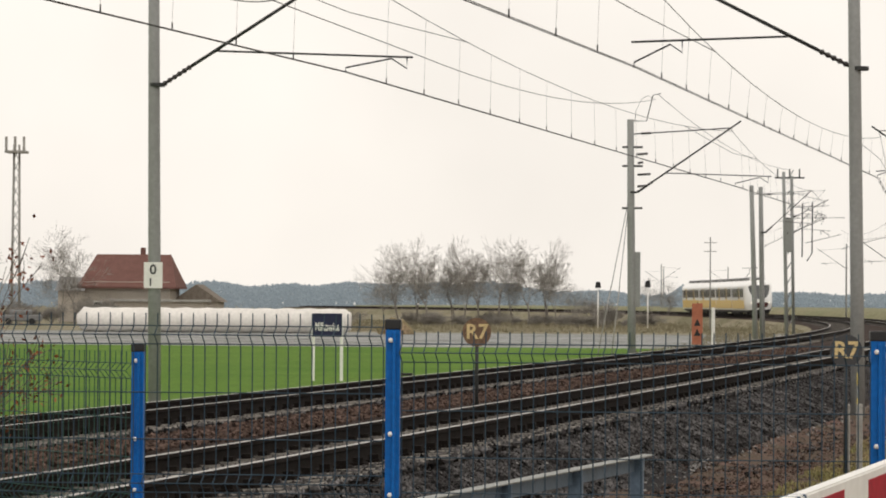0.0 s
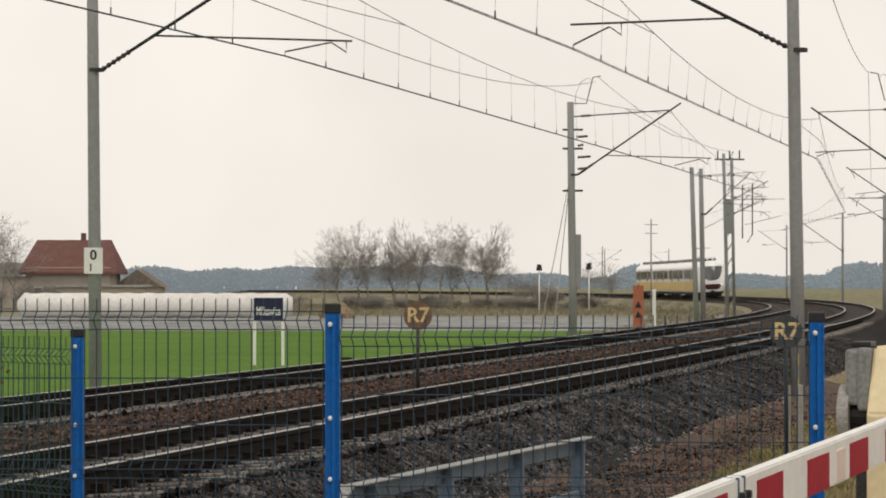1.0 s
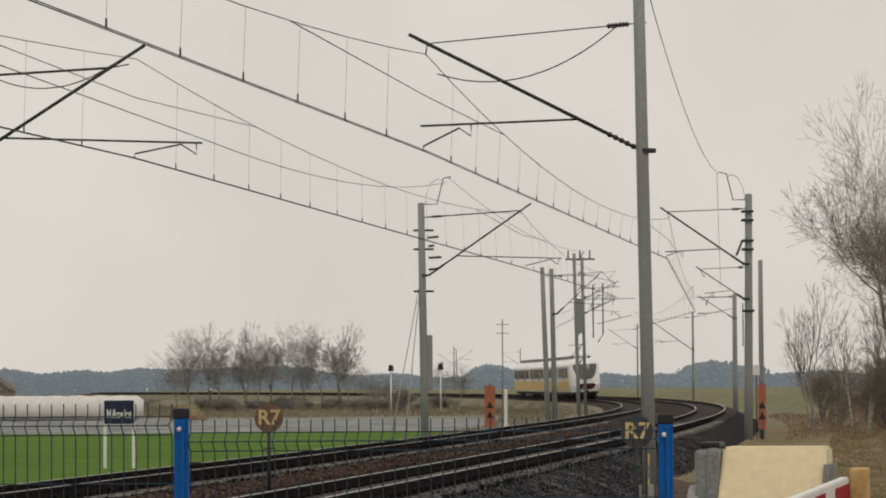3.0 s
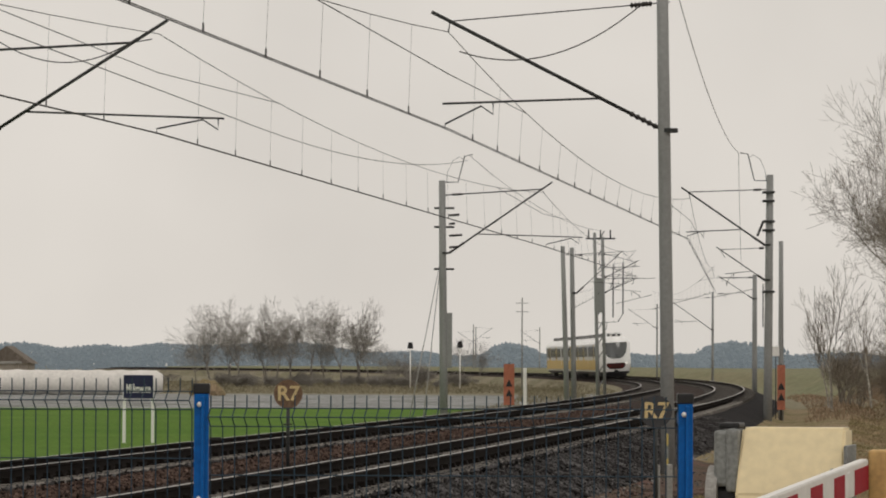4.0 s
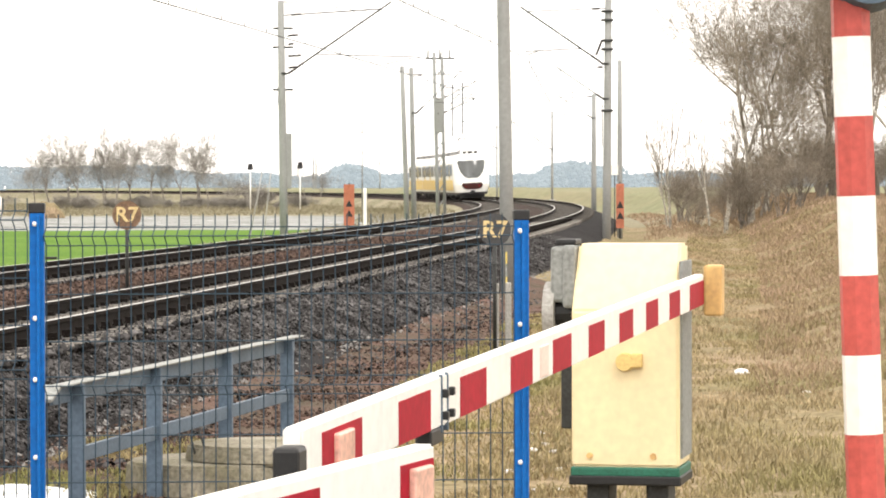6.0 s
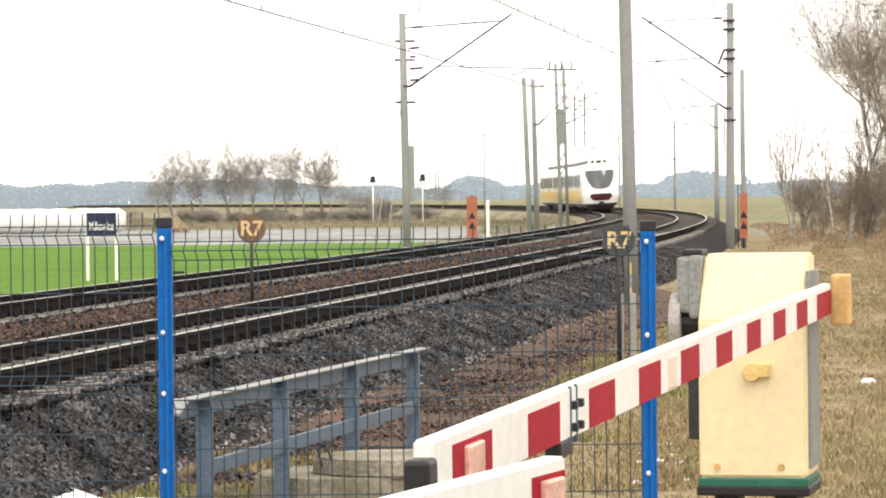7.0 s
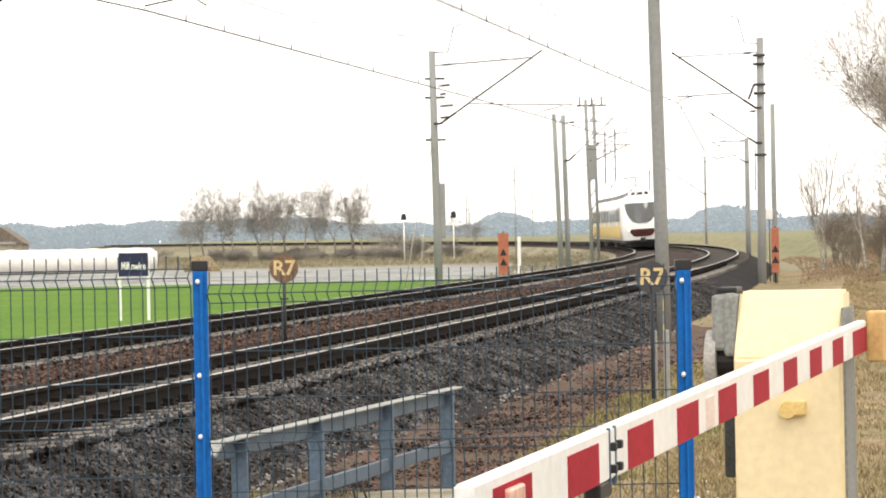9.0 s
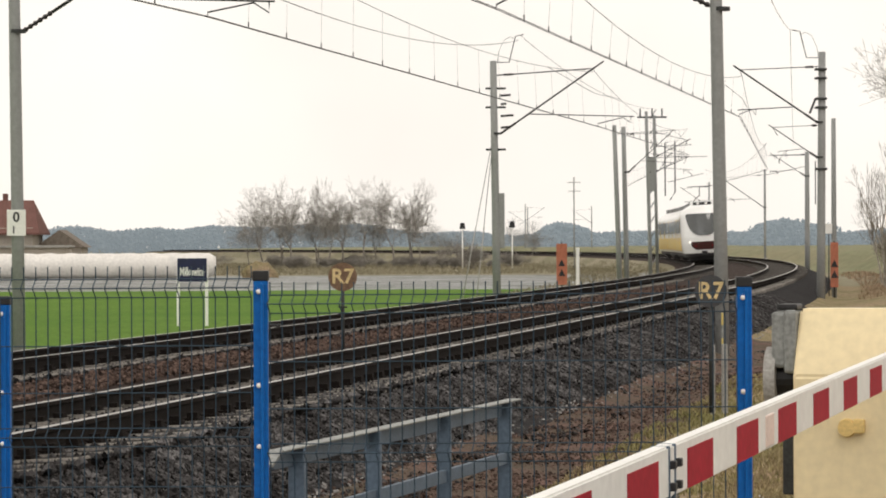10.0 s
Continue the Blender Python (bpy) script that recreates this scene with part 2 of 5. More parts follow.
def rod(name, a, b, r, material, parent, sides=8, label=""):
    ob = tubes(name, [([a, b], r)], material, parent, sides)
    if label:
        ob["label"] = label
    return ob


def lettering(name, text, size, m, material, parent, extrude=0.003):
    cu = bpy.data.curves.new(name, "FONT")
    cu.offset = size * 0.022
    cu.body, cu.size, cu.extrude, cu.align_x, cu.align_y = text, size, extrude, "CENTER", "CENTER"
    tmp = bpy.data.objects.new(name, cu)
    me = bpy.data.meshes.new_from_object(tmp)
    bpy.data.objects.remove(tmp)
    me.materials.clear()
    me.materials.append(material)
    return put(name, me, parent, m)


# ---- the line of the railway: straight, easing into a long left-hand curve ----
HEADING, X0, EASE, EASELEN, RADIUS, GRADE, SPACING, CANT = 0.165, -4.2131, 7.6, 160.8, 1109.1, 0.0008, 4.23, 0.075
STEP = 0.5
_s = np.arange(-60, 1500) * STEP
_k = np.clip((_s - EASE) / EASELEN, 0, 1) / RADIUS
TH = HEADING - np.cumsum(_k) * STEP
LX = np.cumsum(np.sin(TH)) * STEP
LY = np.cumsum(np.cos(TH)) * STEP
LX, LY = LX - LX[60] + X0, LY - LY[60] + 15.0
S = _s


def line(s, left=0.0, up=0.0):
    """A point on the line at s metres, beside the outer rail of the near track."""
    x, y, th = np.interp(s, S, LX), np.interp(s, S, LY), np.interp(s, S, TH)
    return Vector((x - math.cos(th) * left, y + math.sin(th) * left, GRADE * (y - 30) + up))


def bearing(s):
    return float(np.interp(s, S, TH))


def line_x(y):
    return np.interp(y, LY, LX)


# ---- ground: one sheet from the crossing to the horizon ----
QS = [-900, -500, -320, -220, -160, -120, -90, -70, -52, -38, -28, -20, -14, -11, -9.2, -8.2, -7.6, -6.9, -6.3, -5.0, -4.0, -3.4, -2.9, -2.3, -1.2, -0.3, 0.3, 0.6, 0.9, 1.15, 1.4, 1.75, 2.2, 2.7, 3.3, 4.0, 4.8, 5.6, 6.4, 7.2, 8, 9, 10, 11.5, 13, 16, 20, 28, 40, 60, 90, 140, 220, 400, 800]
YS = [-150, -60, -20, 0, 4, 7, 9, 11] + list(np.arange(12, 60, 1.0)) + list(np.arange(60, 130, 2.0)) + list(np.arange(130, 260, 5.0)) + [270, 285, 300, 320, 340, 370, 400, 440, 480, 530, 600, 700, 850, 1100, 1500, 2200, 3200, 4600]


def smooth01(a, b, v):
    t = min(max((v - a) / (b - a), 0.0), 1.0)
    return t * t * (3 - 2 * t)


def ground_z(x, y):
    yl = min(y, 700)
    q = x - float(line_x(yl))
    grade = GRADE * (min(max(y, 10), 600) - 30)
    bed = -0.212 + grade
    rel = q if q > -2.7 else q + SPACING
    bed += 0.05 * min(max(rel, -1.9), 0.0)
    low_right, low_left = -0.75, -1.05
    if q > 0:
        toe = 1.55 + 0.9 * smooth01(30, 50, y)
        z = bed + (low_right - bed) * smooth01(0.5, toe, q) - 0.045 * smooth01(0.3, 0.6, q) * smooth01(toe, 0.6, q)
        bankq = 6.9 - 1.6 * smooth01(60, 120, y)
        z += 1.42 * smooth01(bankq, bankq + 4.2, q) * smooth01(20, 42, y)
        z += 0.22 * math.exp(-((q - 4.3) / 1.0) ** 2) * smooth01(30, 60, y)
        z += (-0.42 - low_right) * smooth01(16, 9, y) * smooth01(1.2, 2.6, q)
    else:
        z = bed + (low_left - bed) * smooth01(-6.4, -8.8, q)
        z -= 0.05 * math.exp(-((q + 2.0) / 0.6) ** 2)
    lump = noise.noise((x * 0.45, y * 0.3, 0)) * 0.07 + noise.noise((x * 1.7, y * 1.3, 3)) * 0.03
    if -8 < q < 1.5:
        lump *= 0.25
    return z + lump


def ground_mat(q, y):
    if y > 12 and -7.2 < q < (1.3 if y < 34 else 1.75) and y < 700:
        return 4 if -5.2 < q < -1.1 or q < -5.6 else 3
    if q < -8.2:
        if 20 < y < 168:
            return 1
        if 168 <= y < 250:
            return 2
        return 7
    if y < 9.5 and q > 0:
        return 6
    if 1.2 < q < 3.3 and y < 66:
        return 5
    if y > 190 and q > 3:
        return 8
    return 7 if y > 150 or q < 0 else 0


def build_ground():
    verts, faces, idx = [], [], []
    for y in YS:
        for q in QS:
            x = q + float(line_x(min(y, 700)))
            verts.append((x, y, ground_z(x, y)))
    n = len(QS)
    for j in range(len(YS) - 1):
        for i in range(n - 1):
            faces.append((j * n + i, j * n + i + 1, (j + 1) * n + i + 1, (j + 1) * n + i))
            idx.append(ground_mat((QS[i] + QS[i + 1]) / 2, (YS[j] + YS[j + 1]) / 2))
    ob = put("ground", mesh("ground", verts, faces, [DRY, GREEN, PLOUGH, BALLAST, RUSTBALLAST, SOIL, ASPHALT, MEADOW, PASTURE], idx, True))
    tagged(ob, "flat winter farmland with dry grass, green crop and dark ballast", "ground", kind="structure")


build_ground()


def scatter_stones(name, label, material, count, qa, qb, ya, yb, size, seed, power=2.0, widen=0.0):
    """Broken stones as one sheet of stuff: squashed, turned octahedra."""
    rng = np.random.default_rng(seed)
    octa = np.array([(1, 0, 0), (-1, 0, 0), (0, 1, 0), (0, -1, 0), (0, 0, 1), (0, 0, -1)], float)
    tri = np.array([(0, 2, 4), (2, 1, 4), (1, 3, 4), (3, 0, 4), (2, 0, 5), (1, 2, 5), (3, 1, 5), (0, 3, 5)])
    y = ya + (yb - ya) * rng.random(count) ** power
    far = np.clip((y - 30) / 18, 0, 1)
    q = qa + (qb + widen * far - qa) * rng.random(count)
    x = q + line_x(y)
    z = np.array([ground_z(a, b) for a, b in zip(x, y)])
    a, b = rng.random(count) * 6.283, rng.random(count) * 6.283
    scale = size * (0.45 + 1.1 * rng.random((count, 3))) * (1, 1, 0.8)
    v = octa[None] * scale[:, None, :] + rng.normal(size=(count, 6, 3)) * size * 0.14
    ca, sa, cb, sb = (k[:, None] for k in (np.cos(a), np.sin(a), np.cos(b), np.sin(b)))
    px, py, pz = v[..., 0] * ca - v[..., 1] * sa, v[..., 0] * sa + v[..., 1] * ca, v[..., 2]
    py, pz = py * cb - pz * sb, py * sb + pz * cb
    verts = np.stack([px + x[:, None], py + y[:, None], pz + z[:, None] + size * 0.25], -1)
    faces = (tri[None] + 6 * np.arange(count)[:, None, None]).reshape(-1, 3)
    me = bpy.data.meshes.new(name)
    me.from_pydata(verts.reshape(-1, 3).tolist(), [], faces.tolist())
    me.materials.append(material)
    tagged(put(name, me), label, "ballast", kind="stuff")


scatter_stones("ballast_stones", "dark grey crushed ballast stones on the shoulder", STONE, 56000, 0.56, 1.3, 18, 95, 0.033, 1, 1.7, 0.6)
scatter_stones("strewn_stones", "dark stones strewn over bare soil beside the ballast", STONE, 2600, 1.2, 2.2, 18, 60, 0.025, 8, 1.5, 0.7)
scatter_stones("pale_stones", "pale grey stones scattered among the dark ballast", PALESTONE, 2600, 0.6, 1.5, 18, 80, 0.024, 9, 1.6, 0.6)
scatter_stones("bed_stones", "dark ballast stones between the sleepers", STONE, 9000, -2.0, -1.6, 17, 80, 0.026, 2)
scatter_stones("track_gap_stones", "rust-brown ballast stones between the two tracks", RUSTSTONE, 30000, -4.3, -1.6, 22, 110, 0.028, 3)
scatter_stones("leaf_litter", "brown leaf litter and small stones on bare soil", RUSTSTONE, 14000, 1.3, 3.3, 20, 52, 0.017, 5, 1.5, 0.3)


# ---- the two tracks ----
PROFILE = [(-0.035, 0), (0.035, 0), (0.036, -0.035), (0.012, -0.05), (0.010, -0.14), (0.07, -0.165), (0.07, -0.175), (-0.07, -0.175), (-0.07, -0.165), (-0.010, -0.14), (-0.012, -0.05), (-0.036, -0.035)]


def rail(left, drop, parent):
    stations = list(np.arange(-6, 60, 3.0)) + list(np.arange(60, 300, 4.0)) + list(np.arange(300, 700, 10.0))
    verts, faces, idx = [], [], []
    n = len(PROFILE)
    for s in stations:
        th = bearing(s)
        p = line(s, left, -drop)
        for a, b in PROFILE:
            verts.append((p.x + math.cos(th) * a, p.y - math.sin(th) * a, p.z + b))
    for j in range(len(stations) - 1):
        for k in range(n):
            k2 = (k + 1) % n
            faces.append((j * n + k, j * n + k2, (j + 1) * n + k2, (j + 1) * n + k))
            idx.append(1 if k in (0,) else 0)
    put("rail", mesh("rail", verts, faces, [RAILSIDE, RAILTOP], idx), parent)


def sleeper_mesh():
    """Concrete sleeper with dark base plates and clips under both rails."""
    bm = box(bmesh.new(), (2.6, 0.26, 0.2), pose(0, 0, 0), 0.02)
    plain = len(bm.faces)
    for sx in (-0.75, 0.75):
        box(bm, (0.36, 0.16, 0.03), pose(sx, 0, 0.11))
        box(bm, (0.09, 0.1, 0.05), pose(sx - 0.12, 0, 0.145))
        box(bm, (0.09, 0.1, 0.05), pose(sx + 0.12, 0, 0.145))
    for i, f in enumerate(bm.faces):
        f.material_index = 0 if i < plain else 1
    me = bpy.data.meshes.new("sleeper")
    bm.to_mesh(me)
    bm.free()
    me.materials.append(SLEEPER)
    me.materials.append(RAILSIDE)
    return me


SLEEPER_MESH = sleeper_mesh()


def track(left, label):
    top = new("railway_track")
    tagged(top, label, "railway track", "double railway line", "structure")
    rail(left, 0.0, top)
    rail(left + 1.5, CANT, top)
    tilt = math.degrees(math.atan2(CANT, 1.5))
    far_v, far_f = [], []
    for i in range(420):
        s = -4 + 0.6 * i
        p = line(s, left + 0.75, -CANT / 2 - 0.275)
        m = pose(p.x, p.y, p.z, 0, -tilt, -math.degrees(bearing(s)))
        if i < 190:
            put("sleeper", SLEEPER_MESH, top, m)
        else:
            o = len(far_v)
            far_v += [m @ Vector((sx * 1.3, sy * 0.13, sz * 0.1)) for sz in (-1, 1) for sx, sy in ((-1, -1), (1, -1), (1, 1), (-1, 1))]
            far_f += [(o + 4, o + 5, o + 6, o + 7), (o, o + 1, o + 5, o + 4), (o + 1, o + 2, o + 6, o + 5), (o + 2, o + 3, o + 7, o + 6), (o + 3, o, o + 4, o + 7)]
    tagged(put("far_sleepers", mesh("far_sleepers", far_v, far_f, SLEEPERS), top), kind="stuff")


track(0.0, "near railway track with worn rails on concrete sleepers in ballast")
track(SPACING, "far railway track with rusty rails on concrete sleepers in ballast")


def crib_stones(left, count, reach, seed):
    """Dark stones that fill the gaps between the sleepers up to their tops."""
    rng = np.random.default_rng(seed)
    octa = np.array([(1, 0, 0), (-1, 0, 0), (0, 1, 0), (0, -1, 0), (0, 0, 1), (0, 0, -1)], float)
    tri = np.array([(0, 2, 4), (2, 1, 4), (1, 3, 4), (3, 0, 4), (2, 0, 5), (1, 2, 5), (3, 1, 5), (0, 3, 5)])
    gap = np.floor(reach * rng.random(count) ** 1.4 / 0.6)
    s = -4 + 0.6 * (gap + 0.5) + rng.uniform(-0.15, 0.15, count)
    side = rng.uniform(-0.62, 2.1, count)
    x, y, th = np.interp(s, S, LX), np.interp(s, S, LY), np.interp(s, S, TH)
    lat = left + side
    at = np.stack([x - np.cos(th) * lat, y + np.sin(th) * lat, GRADE * (y - 30) - 0.206 - 0.05 * side + rng.normal(size=count) * 0.005], -1)
    v = octa[None] * (0.032 * (0.5 + rng.random((count, 1, 3)))) + rng.normal(size=(count, 6, 3)) * 0.006
    verts = v + at[:, None, :]
    me = bpy.data.meshes.new("crib_stones")
    me.from_pydata(verts.reshape(-1, 3).tolist(), [], (tri[None] + 6 * np.arange(count)[:, None, None]).reshape(-1, 3).tolist())
    me.materials.append(STONE)
    tagged(put("crib_stones", me), "dark ballast stones filling the gaps between sleepers", "ballast", kind="stuff")


crib_stones(0.0, 30000, 75, 41)
crib_stones(SPACING, 12000, 75, 42)


# ---- overhead line ----
def mast(at, height, radius, label, lean=(0, 0), steps=((0.0, 1.0), (1.0, 0.8)), category="catenary mast"):
    """A round steel mast on a concrete foot; returns the thing."""
    m = thing("catenary_mast", at, label, category, "masts of the overhead line")
    top = Vector((lean[0], lean[1], height))
    tubes("pole", [([(0, 0, -0.3), top * 0.3, top * 0.6, top], [radius, radius * 0.96, radius * 0.9, radius * 0.8])], MAST, m, 14)
    boxed("foot", (radius * 4, radius * 4, 0.5), (0, 0, -0.1), CONCRETE, m, 0.03)
    return m


def insulator(a, b, parent):
    a, b = Vector(a), Vector(b)
    pts, rad = [], []
    for i in range(13):
        pts.append(a.lerp(b, i / 12))
        rad.append(0.055 if i % 2 else 0.025)
    tubes("insulator", [(pts, rad)], PORCELAIN, parent, 8)


def cantilever(parent, hub, hold, carry, stay_z, thick=0.035, over=0.0, tie=0.92, stay=0.012):
    """Bracket of a mast, in its own space: hub on the mast, hold the contact wire's clamp, carry the messenger's clamp."""
    hub, hold, carry = Vector(hub), Vector(hold), Vector(carry)
    away = 1 if carry.x > 0 else -1
    out = carry + Vector((away * 0.3, 0, 0.37))
    neck = hub.lerp(out, 0.15)
    insulator(hub, neck, parent)
    rod("strut", neck, out, thick, STEEL, parent, 8, "slanting steel strut")
    ring = bmesh.new()
    bmesh.ops.create_cone(ring, cap_ends=True, segments=14, radius1=0.155, radius2=0.155, depth=0.07, matrix=Matrix.Translation(Vector((0, 0, hub.z))))
    part("clamp", ring, STEEL, parent)
    top = Vector((0, 0, stay_z))
    end = hub.lerp(out, tie)
    rod('hanger', end, carry, 0.012, STEEL, parent, 5)
    mid = top.lerp(end, 0.18)
    insulator(top.lerp(end, 0.08), mid, parent)
    tubes("stay", [([top, end], stay)], STEEL, parent, 6)
    joint = hub.lerp(out, 0.27)
    reach = hold + Vector((away * (0.05 + over), 0, 0))
    reach.z = joint.z - 0.1
    rod("registration_tube", joint, reach, thick * 0.6, STEEL, parent, 8)
    back = joint.lerp(reach, 0.97 if over else 0.68)
    tubes("steady_arm", [([back, back + Vector((0, 0, -0.22)), back.lerp(hold, 0.25) + Vector((0, 0, 0.05)), hold + Vector((0, 0, 0.1)), hold], 0.018)], STEEL, parent, 6)


def horn(parent, z, side):
    tubes("jumper", [([(side * 0.7, 0, z + 0.8), (side * 0.55, 0, z + 0.88), (side * 0.3, 0, z + 0.75), (side * 0.1, 0, z + 0.35), (side * 0.06, 0, z)], 0.008)], WIRE, parent, 5)
    tubes("earth_wire_bracket", [([(0, 0, z), (side * 0.5, 0, z), (side * 0.75, 0, z + 0.9), (side * 1.05, 0, z + 0.95)], 0.02)], STEEL, parent, 6)


MASTLABEL = "grey round steel mast carrying an overhead line bracket"
m1 = mast((4.95, 57.9, -1.0), 10.2, 0.125, MASTLABEL, (-0.15, 0))
cantilever(m1, (-0.1, 0, 6.45), (0.95 - 4.95, 0.2, 6.46), (1.0 - 4.95, 0.2, 8.2), 8.75, 0.033)
m0 = mast((-8.15, 62.4, -0.9), 10.2, 0.125, "grey round steel mast with a small white number plate", (-0.1, 0))
cantilever(m0, (0.1, 0, 6.31), (3.62, 0.2, 6.57), (3.52, 0.2, 8.40), 8.12, 0.033, 1.25, 0.82, 0.026)
plate = boxed("number_plate", (0.36, 0.015, 0.5), (-0.03, -0.15, 2.64), WHITE, m0, 0.003, label="white enamel plate with dark marks")
lettering("figure", "0", 0.26, pose(-0.03, -0.162, 2.74, 90), BLACK, plate)
lettering("figure", "1", 0.2, pose(-0.08, -0.162, 2.5, 90), BLACK, plate)
m2 = mast((1.83, 112.0, -0.9), 8.5, 0.145, "grey steel mast with switch rods, insulators and guy wires", (-0.1, 0))
cantilever(m2, (0.15, 0, 6.0), (3.49, 0, 6.22), (3.4, 0, 8.1), 8.0, 0.03, 1.2, 0.9, 0.024)
horn(m2, 8.45, 0.9)
for z, dx in ((7.3, 0.5), (6.6, 0.6), (7.0, 0.35), (6.2, 0.5)):
    insulator((0.15, 0, z), (dx, 0, z + 0.03), m2)
for z in (5.45, 6.9, 7.55):
    boxed("collar", (0.7, 0.1, 0.07), (-0.02, 0, z), STEEL, m2, 0.01)
boxed("switch_cabinet", (0.3, 0.3, 1.9), (0.12, 0.1, 3.0), MAST, m2, 0.02)
for dx in (-1.25, -0.75):
    rod("guy_wire", (dx, -0.5, 0), (-0.1, 0, 6.0), 0.012, STEEL, m2, 5)
    rod("guy_sleeve", (dx, -0.5, 0), (dx * 0.58, -0.27, 2.8), 0.022, CONCRETE, m2, 6, "pale guy guard")
r2 = mast((12.85, 111.0, -1.0), 8.8, 0.15, "grey steel mast with weathered clamps beside dry grass", (0.08, 0))
cantilever(r2, (-0.1, 0, 6.40), (-2.75, 0, 6.59), (-2.65, 0, 7.98), 8.3, 0.03, 0.0, 0.92, 0.018)
cantilever(r2, (-0.1, 0, 5.2), (-1.4, 0, 5.0), (-1.45, 0, 5.95), 6.3, 0.018)
horn(r2, 8.6, -0.9)
for z in (4.8, 6.9, 7.2, 7.9, 8.2):
    boxed("collar", (0.40, 0.36, 0.08), (0.03, 0, z), STEEL, r2, 0.02)
insulator((-0.15, 0, 7.2), (-0.35, 0, 6.7), r2)
r2b = mast((14.15, 118.0, -0.9), 6.7, 0.10, "slim grey anchor mast beside a warning board")
m3a = mast((8.12, 150.0, -0.6), 7.35, 0.125, "slim leaning steel mast of a pair", (-0.23, 0))
m3b = mast((8.46, 150.3, -0.6), 7.3, 0.125, "slim leaning steel mast of a pair", (-0.13, 0))
cantilever(m3b, (0.1, 0, 5.2), (2.1, 0, 6.0), (1.9, 0, 6.78), 6.95, 0.018)
mx = mast((10.5, 165.0, -0.5), 8.5, 0.10, "grey lattice mast with tension weights", (-0.2, 0))
rod("leg", (0.35, 0, -0.2), (0.2, 0, 8.3), 0.08, MAST, mx)
for z in np.arange(0.6, 8.2, 0.75):
    rod("brace", (0.0, 0, z), (0.3, 0, z + 0.5), 0.03, MAST, mx, 5)
boxed("cabinet", (0.36, 0.3, 1.7), (0.05, 0, 5.3), MAST, mx, 0.02)
tubes("weight_guide", [([(0.75, 0, 4.2), (0.75, 0, 6.9), (1.25, 0, 7.0), (1.25, 0, 4.4), (1.0, 0, 4.0)], 0.035)], STEEL, mx, 6)
boxed("crossarm", (1.5, 0.1, 0.08), (0.1, 0, 8.2), STEEL, mx, 0.01)
for dx in (-0.5, 0.1, 0.6):
    rod("pin", (dx, 0, 8.2), (dx, 0, 8.65), 0.04, STEEL, mx, 6)
cantilever(mx, (0.2, 0, 6.15), (1.7, 0, 6.2), (1.75, 0, 6.73), 7.5, 0.018)
cantilever(mx, (0.2, 0, 5.4), (2.1, 0, 5.2), (1.7, 0, 5.85), 6.35, 0.018)
for z, x0, x1, dz in ((6.15, 0.0, 2.9, 0.05), (7.35, -1.7, 1.3, 0.2), (6.7, 0.1, 2.1, 0.1), (4.9, 0.9, 2.7, 0.45)):
    rod("tie_rod", (x0, 0, z), (x1, 0, z + dz), 0.014, STEEL, mx, 5)
r3 = mast((21.8, 195.0, -0.6), 7.35, 0.16, "grey steel mast with a tension weight")
tubes("weight_guide", [([(0.5, 0, 4.2), (0.5, 0, 6.8), (1.0, 0, 6.8), (1.0, 0, 4.4), (0.8, 0, 4.0)], 0.035)], STEEL, r3, 6)
cantilever(r3, (-0.1, 0, 5.9), (-2.2, 0, 6.1), (-1.9, 0, 6.9), 7.2, 0.02)
rod("tie_rod", (0, 0, 7.15), (-2.3, 0, 7.15), 0.018, STEEL, r3, 5)
rod("tie_rod", (0, 0, 6.5), (-2.6, 0, 5.95), 0.016, STEEL, r3, 5)
r4 = mast((29.65, 300.0, -0.2), 8.3, 0.12, "distant dark steel mast by the curve")
cantilever(r4, (-0.1, 0, 4.8), (-3.5, 0, 5.6), (-4.0, 0, 7.4), 7.8)
for x, y, h, side in ((13.0, 515, 8.0, 1), (13.9, 535, 7.6, -1), (23.5, 515, 7.6, -1), (28.6, 350, 8.2, -1)):
    mm = mast((x, y, -0.3), h, 0.10, "distant steel mast of the overhead line")
    cantilever(mm, (side * 0.1, 0, h - 2.6), (side * 2.6, 0, h - 2.2), (side * 2.8, 0, h - 0.9), h - 0.5, 0.025)
pole = thing("telegraph_pole", (12.1, 301.0, -0.8), "slim wooden pole with two cross arms beside the line", "pole")
rod("shaft", (0, 0, -0.2), (0, 0, 8.3), 0.06, MAST, pole)
for z in (7.0, 7.8):
    boxed("crossarm", (1.2, 0.06, 0.06), (0, 0, z), MAST, pole, 0.01)


